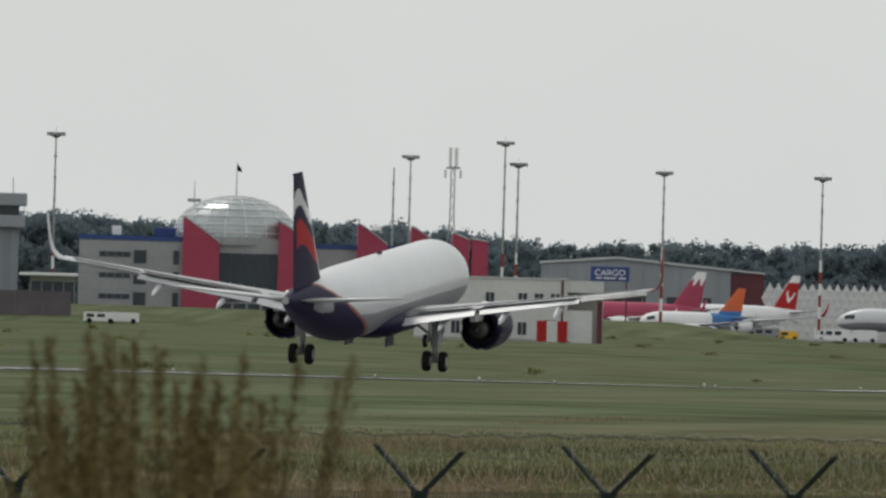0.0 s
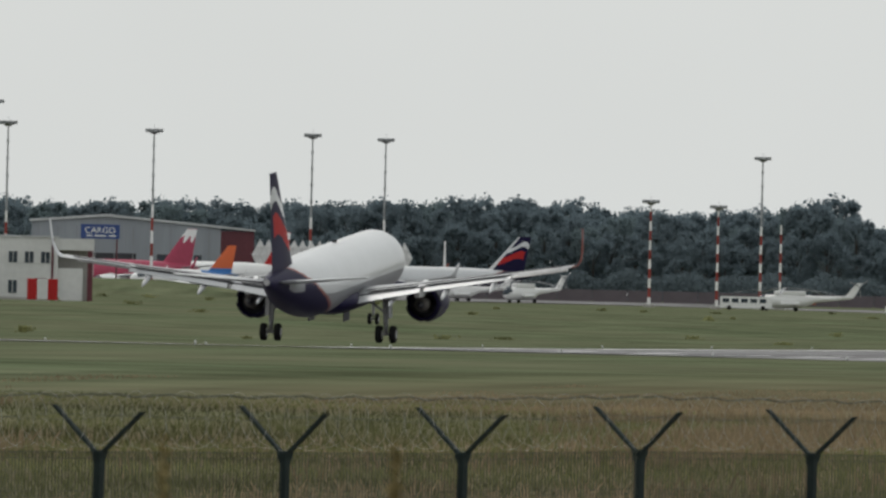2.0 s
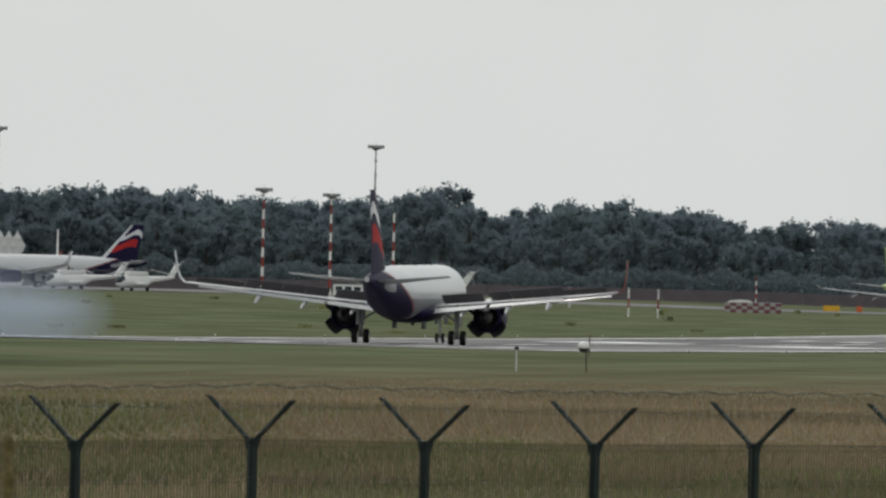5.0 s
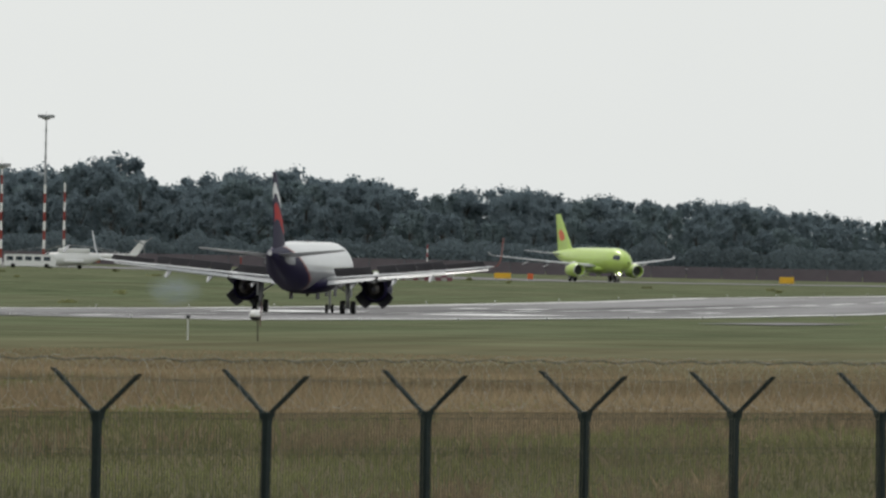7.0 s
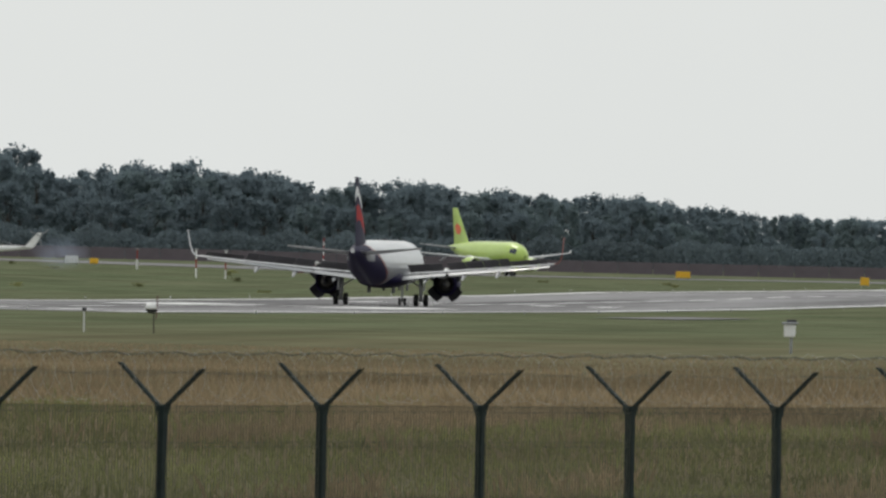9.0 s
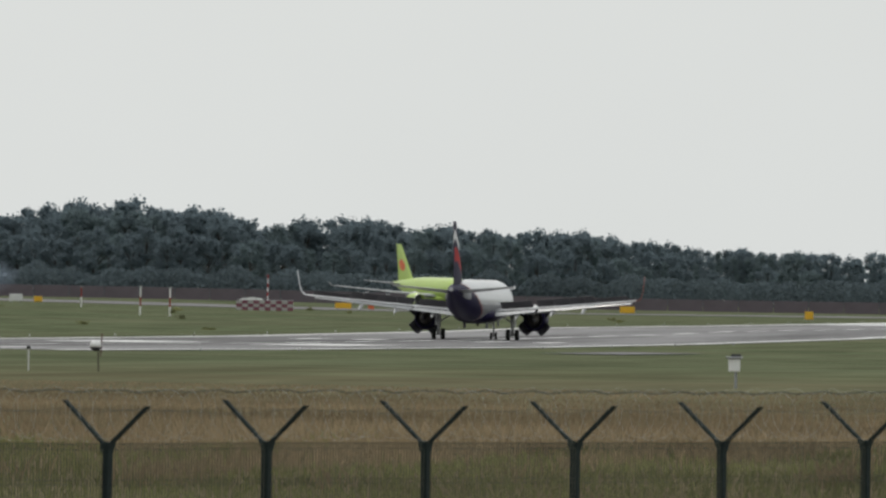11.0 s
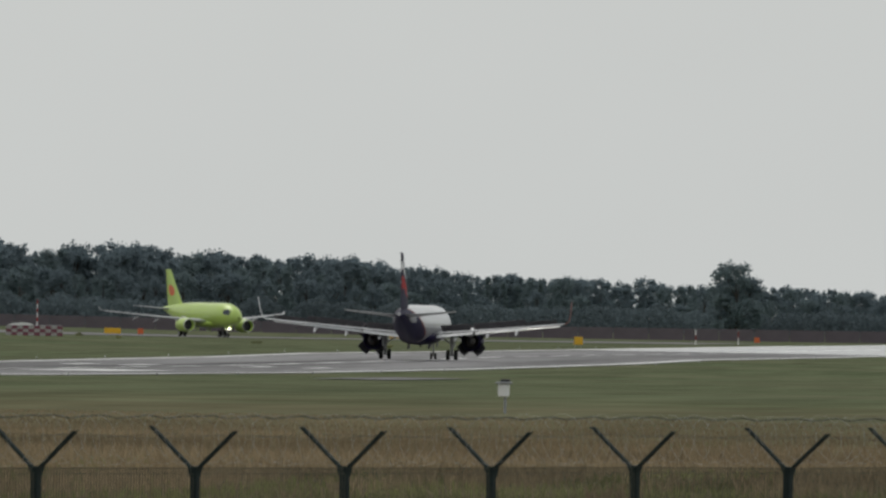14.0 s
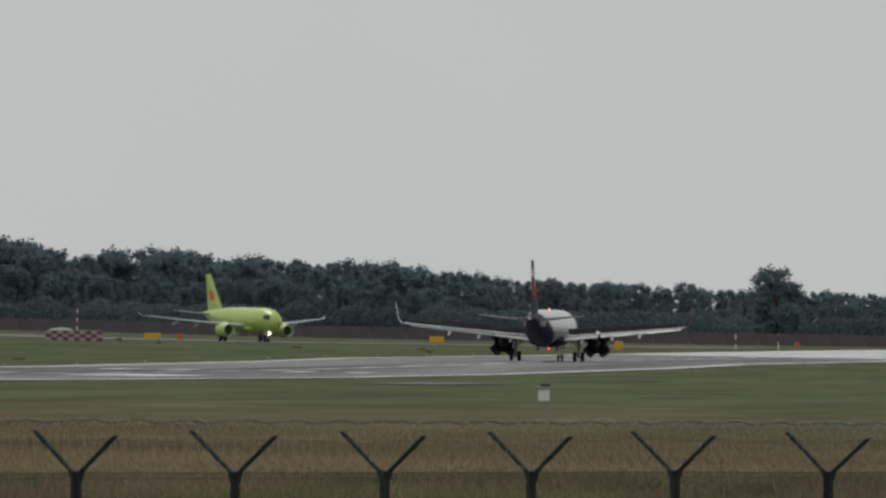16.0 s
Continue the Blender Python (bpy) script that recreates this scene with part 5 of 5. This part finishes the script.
def marker_post(s, d, h, bands):
    root = thing("marker_post", site(s, d), "red and white banded marker post in the grass", "post", "marker posts")
    for i in range(bands):
        part("band", piped((0, 0, h * i / bands), (0, 0, h * (i + 1) / bands), 0.1, n=8), M["white" if i % 2 == 0 else "bandred"], root)
    part("lamp", boxed(-0.25, 0.25, -0.12, 0.12, h, h + 0.18, 0.03), M["galv"], root)


def sign_board(s, d, w, h, key, label):
    root = thing("taxiway_sign", site(s, d), label, "sign", "taxiway signs")
    part("board", boxed(-w / 2, w / 2, -0.12, 0.12, 0.35, 0.35 + h, 0.04), M[key], root)
    for x in (-w * 0.35, w * 0.35):
        part("leg", boxed(x - 0.05, x + 0.05, -0.05, 0.05, 0, 0.36), M["galv"], root)


def build_equipment():
    # globe on a stake
    g = thing("marker_globe", site(1832, 525), "white globe with a dark underside on a stake", "marker")
    n = 16
    for nm, key, b0, b1 in (("globe_top", "white", -0.25, 1.55), ("globe_base", "dark", -1.55, -0.25)):
        part(nm, loft([[(0.19 * math.cos(b) * math.cos(a), 0.19 * math.cos(b) * math.sin(a), 0.85 + 0.19 * math.sin(b)) for a in (2 * math.pi * i / n for i in range(n))] for b in np.linspace(b0, b1, 8)]), M[key], g, "", None, True)
    part("stake", piped((0.1, 0, 0), (0.08, 0, 0.75), 0.025, n=6), M["bark"], g)
    part("flag_stick", piped((0.17, 0, 0.5), (0.2, 0, 1.25), 0.02, n=5), M["maroon"], g)
    p = thing("survey_stake", site(1714, 525), "thin pale stake in the mown grass", "stake")
    part("stake", piped((0, 0, 0), (0, 0, 0.75), 0.025, n=6), M["render"], p)
    part("cap", boxed(-0.07, 0.07, -0.05, 0.05, 0.7, 0.8, 0.01), M["dark"], p)
    b = thing("instrument_box", site(2956, 495), "white instrument box with a dark lid on a post", "box")
    part("post", piped((0.05, 0.05, 0), (0.05, 0.05, 0.55), 0.045, n=8), M["galv"], b)
    part("case", boxed(-0.18, 0.18, -0.15, 0.18, 0.52, 0.93, 0.03), M["white"], b)
    part("lid", boxed(-0.26, 0.26, -0.22, 0.27, 0.92, 0.99, 0.02), M["galv"], b)
    part("vane", boxed(-0.1, 0.2, -0.02, 0.02, 0.99, 1.07, 0.01), M["dark"], b)
    for s, d, h, k in ((1909, 2000, 3.5, 3), (1961, 2000, 3.5, 3), (1805, 2200, 2.7, 2), (3292, 2700, 2.4, 3), (3367, 2700, 2.4, 2)):
        marker_post(s, d, h, k)
    for s, d, w, hh, key, lb in ((2266, 2500, 2.6, 0.9, "yellow", "long yellow taxiway sign board"), (2315, 2500, 0.9, 0.9, "orange", "small dark orange taxiway sign board"),
                                 (2766, 2700, 2.5, 1.1, "yellow", "yellow taxiway sign board"), (3086, 2400, 1.3, 1.2, "yellow", "small square yellow sign board"),
                                 (1729, 2400, 1.3, 0.8, "yellow", "small yellow taxiway sign board"), (1690, 2420, 2.0, 1.1, "render", "pale taxiway sign board"), (3400, 2750, 0.9, 0.9, "orange", "small orange sign board")):
        sign_board(s, d, w, hh, key, lb)
    first = None
    for x in (-152.5, -207.5):
        for k in range(28):
            y = 760 + 60 * k
            m = pose(x, y, float(height(x, y)))
            if first is None:
                first = thing("edge_light", m, "small white runway edge light", "lamp", "runway edge lights")
                part("stem", piped((0, 0, 0), (0, 0, 0.16), 0.04, n=6), M["galv"], first)
                part("cap", piped((0, 0, 0.16), (0, 0, 0.27), 0.08, 0.05, 8), M["render"], first)
            else:
                copy_thing(first, m)
    # boundary wall before the wood
    w = tagged(new("wall_boundary"), "red boundary wall before the wood, greyed for haze", "wall", kind="structure")
    me = None
    for k in range(52):
        s = 760 + k * 62
        m = site(s, 3080)
        if me is None:
            me = part("panel", boxed(-3.35, 3.35, -0.1, 0.1, 0, 2.3), M["wallred"], w, "", m).data
        else:
            part("panel", me, None, w, "", m)


build_terminal()
build_white_block()
build_cargo()
for args in ((-686, 2450, 306, 6, True, 0.42), (-61, 2600, 283, 6, True, 0.4), (105, 2500, 312, 6, True, 0.42), (129, 2500, 275, 7, True, 0.48), (386, 2560, 267, 7, True, 0.55),
             (665, 2560, 265, 7, True, 0.50), (794, 2680, 260, 7, True, 0.50), (1263, 2600, 163, 11, True, 1.0), (1382, 2600, 156, 11, True, 1.0), (1458, 2700, 243, 9, True, 0.55),
             (1493, 2700, 128, 9, False, 1.0), (-90, 2650, 265, 9, False, 0.5)):
    mast(*args)
lattice_tower(14, 2700, 303)
mast(902, 2950, 86, 1, False, 1.0, 0.3)
helicopter(1508, 2600, 180)
helicopter(1040, 2720, 232)
vehicle("bus", 1434, 2580, 8.4, 2.2, "white", "long white apron bus")
vehicle("van", 575, 2640, 4.6, 2.0, "greypaint", "grey service van beside the parked aircraft")
vehicle("van", 612, 2640, 3.2, 1.6, "yellow", "yellow baggage tug beside the parked aircraft")
vehicle("van", 690, 2640, 6.2, 2.1, "white", "white service van beside the parked aircraft")
vehicle("van", 745, 2660, 4.4, 2.1, "white", "white service van beside the parked aircraft", 180)
vehicle("van", -600, 2236, 4.6, 1.6, "white", "white van parked before the terminal")
vehicle("van", -560, 2238, 4.6, 1.6, "white", "white van parked before the terminal", 180)
vehicle("van", 395, 2600, 5.0, 2.0, "crimson", "dark red service van on the apron")
helicopter(925, 2740, 215)
checkered_cabin()
build_equipment()

# ---- tyre smoke ----


SMOKE = []


def build_smoke():
    """Ragged billowing wisps, each a bulging sheet of radius one, stretched to its size."""
    for k in range(9):
        bm = bmesh.new()
        n = 20
        rows = [[bm.verts.new((u, 0.35 * (1 - u * u - w * w) + 0.18 * noise.noise((u * 2, w * 2, k)), w)) for u in np.linspace(-1, 1, n)] for w in np.linspace(-1, 1, n)]
        for p, q in zip(rows, rows[1:]):
            for i in range(n - 1):
                bm.faces.new((p[i], p[i + 1], q[i + 1], q[i]))
        ob = part("tyre_smoke", bm, M["smoke"], None, "", None, True)
        grow = (0.55, 0.75, 0.95, 1.1, 1.2, 1.2, 1.1, 0.8, 0.5)[k]
        ob.scale = (5.2 * grow, 2.0, 3.1 * grow)
        tagged(ob, "thin blue-white tyre smoke over the runway", "smoke", "tyre smoke wisps")
        SMOKE.append(ob)


build_smoke()

# ---- movement ----
RUN = [(0.0, 866, 1.40, 4.0), (0.5, 903.4, 1.35, 4.0), (1.0, 941, 1.2, 4.0), (1.5, 978.3, 1.0, 3.9), (2.0, 1015, 0.66, 3.9),
       (2.5, 1051.6, 0.25, 4.0), (3.0, 1088.4, 0.0, 3.6), (3.5, 1124, -0.16, 3.0), (4.0, 1157, -0.24, 2.2), (4.5, 1190, -0.3, 1.2),
       (5.0, 1223, -0.3, 0.4), (5.5, 1256, -0.31, 0.0), (6.0, 1289, -0.32, 0.0), (6.5, 1322.3, -0.33, 0.0), (7.0, 1355.2, -0.34, 0.0),
       (7.5, 1387, -0.35, 0.0), (8.0, 1419.2, -0.37, 0.0), (8.5, 1451.6, -0.38, 0.0), (9.0, 1484, -0.37, 0.0), (9.5, 1516, -0.35, 0.0),
       (10.0, 1548, -0.33, 0.0), (10.5, 1579.5, -0.32, 0.0), (11.0, 1611, -0.25, 0.0), (11.5, 1641.5, -0.18, 0.0), (12.0, 1672.5, -0.1, 0.0),
       (12.5, 1702.6, 0.0, 0.0), (13.0, 1732, 0.08, 0.0), (13.5, 1760, 0.17, 0.0), (14.0, 1787.5, 0.26, 0.0), (14.5, 1814, 0.34, 0.0),
       (15.0, 1840.5, 0.42, 0.0), (15.5, 1867.4, 0.5, 0.0), (16.0, 1893, 0.56, 0.0)]


def motions():
    # the oleos hang out in the air and give way as the weight comes on the wheels
    def hang(t):
        return float(np.interp(t, (0, 1, 3.4, 4.4, 5.5, 16), (0.22, 0.33, 0.33, 0.2, 0.14, 0.14)))
    walk(LANDING, [(t, pose(-180 - 0.12 * max(0, 1 - t), y, z + hang(t), pitch, float(np.interp(t, (0, 0.5, 1.5, 2.4, 3.5), (1.6, 1.2, -0.2, -0.1, 0))), 0)) for t, y, z, pitch in RUN])
    for ob in LANDING.children:
        if ob.name.startswith(("main_wheel", "axle", "nose_wheel", "nose_axle", "torque_link")):
            p = ob.matrix_basis.copy()
            walk(ob, [(t, Matrix.Translation((0, 0, -hang(t))) @ p) for t in (0, 1, 3.4, 3.9, 4.4, 5.5, 8, 12, 16)])
    # lift bends the wings up until the weight is on the wheels
    def bent(t, side):
        up = float(np.interp(t, (0, 1.5, 3.0, 3.7, 5.5, 16), (4.4, 4.0, 3.4, 2.4, 0, 0)))
        return pose(side * 2, 0, 2.7, 0, -side * up, 0) @ pose(-side * 2, 0, -2.7)
    sides = {ob: side for ob, side in LIFTED}
    opening = {ob for ob, _, _ in MOVING}
    for ob, side in LIFTED:
        if ob not in opening:
            p = ob.matrix_basis.copy()
            walk(ob, [(t, bent(t, side) @ p) for t in (0, 1.5, 3.0, 3.7, 4.6, 5.5, 16)])
    for ob, shut, wide in MOVING:
        late = 3.6 if ob in sides else 4.3
        rows = [(0, shut), (1.5, shut), (3.0, shut), (late, shut), (late + 0.5, shut.lerp(wide, 0.5)), (late + 1.0, wide), (5.5, wide), (16, wide)]
        walk(ob, [(t, (bent(t, sides[ob]) if ob in sides else Matrix()) @ p) for t, p in rows])

    # the beacon lenses turn aft at the end
    for ob in BEACONS:
        p = ob.matrix_basis.copy()
        walk(ob, [(t, p @ pose(0, 0, 0, 0, 0, a)) for t, a in ((0, 180), (4, 180), (8, 180), (12, 180), (15, 180), (15.5, 180), (15.7, 115), (15.85, 50), (16, 0))])

    # each wisp rises off the runway where the left wheels pass it, then drifts slowly with the wind
    for k, ob in enumerate(SMOKE[:-1]):
        y = 1042 + 9.5 * k
        t0 = 2.16 + 0.125 * k
        g = float(height(-184, y))
        turn = math.degrees(math.atan2(184, y))
        walk(ob, [(0, pose(-184.5, y, g - 7, 0, 0, turn)), (t0, pose(-184.5, y, g - 7, 0, 0, turn)), (t0 + 0.3, pose(-185, y, g + 0.4, 0, 0, turn)),
                  (t0 + 1.2, pose(-186, y - 2, g + 1.3, 0, 0, turn)), (5.8, pose(-189, y - 6, g + 2.4, 0, 0, turn)),
                  (8.0, pose(-192, y - 9, g + 3, 0, 0, turn)), (16, pose(-200, y - 20, g + 5, 0, 0, turn))])
    walk(SMOKE[-1], [(0, pose(-184, 1262, -7, 0, 0, 8)), (5.4, pose(-184, 1262, -7, 0, 0, 8)), (5.75, pose(-184, 1271, 0.3, 0, 0, 8)),
                     (6.3, pose(-184.4, 1303, 0.5, 0, 0, 8)), (6.8, pose(-184.6, 1308, 1.2, 0, 0, 8)), (16, pose(-190, 1300, 6, 0, 0, 8))])


motions()
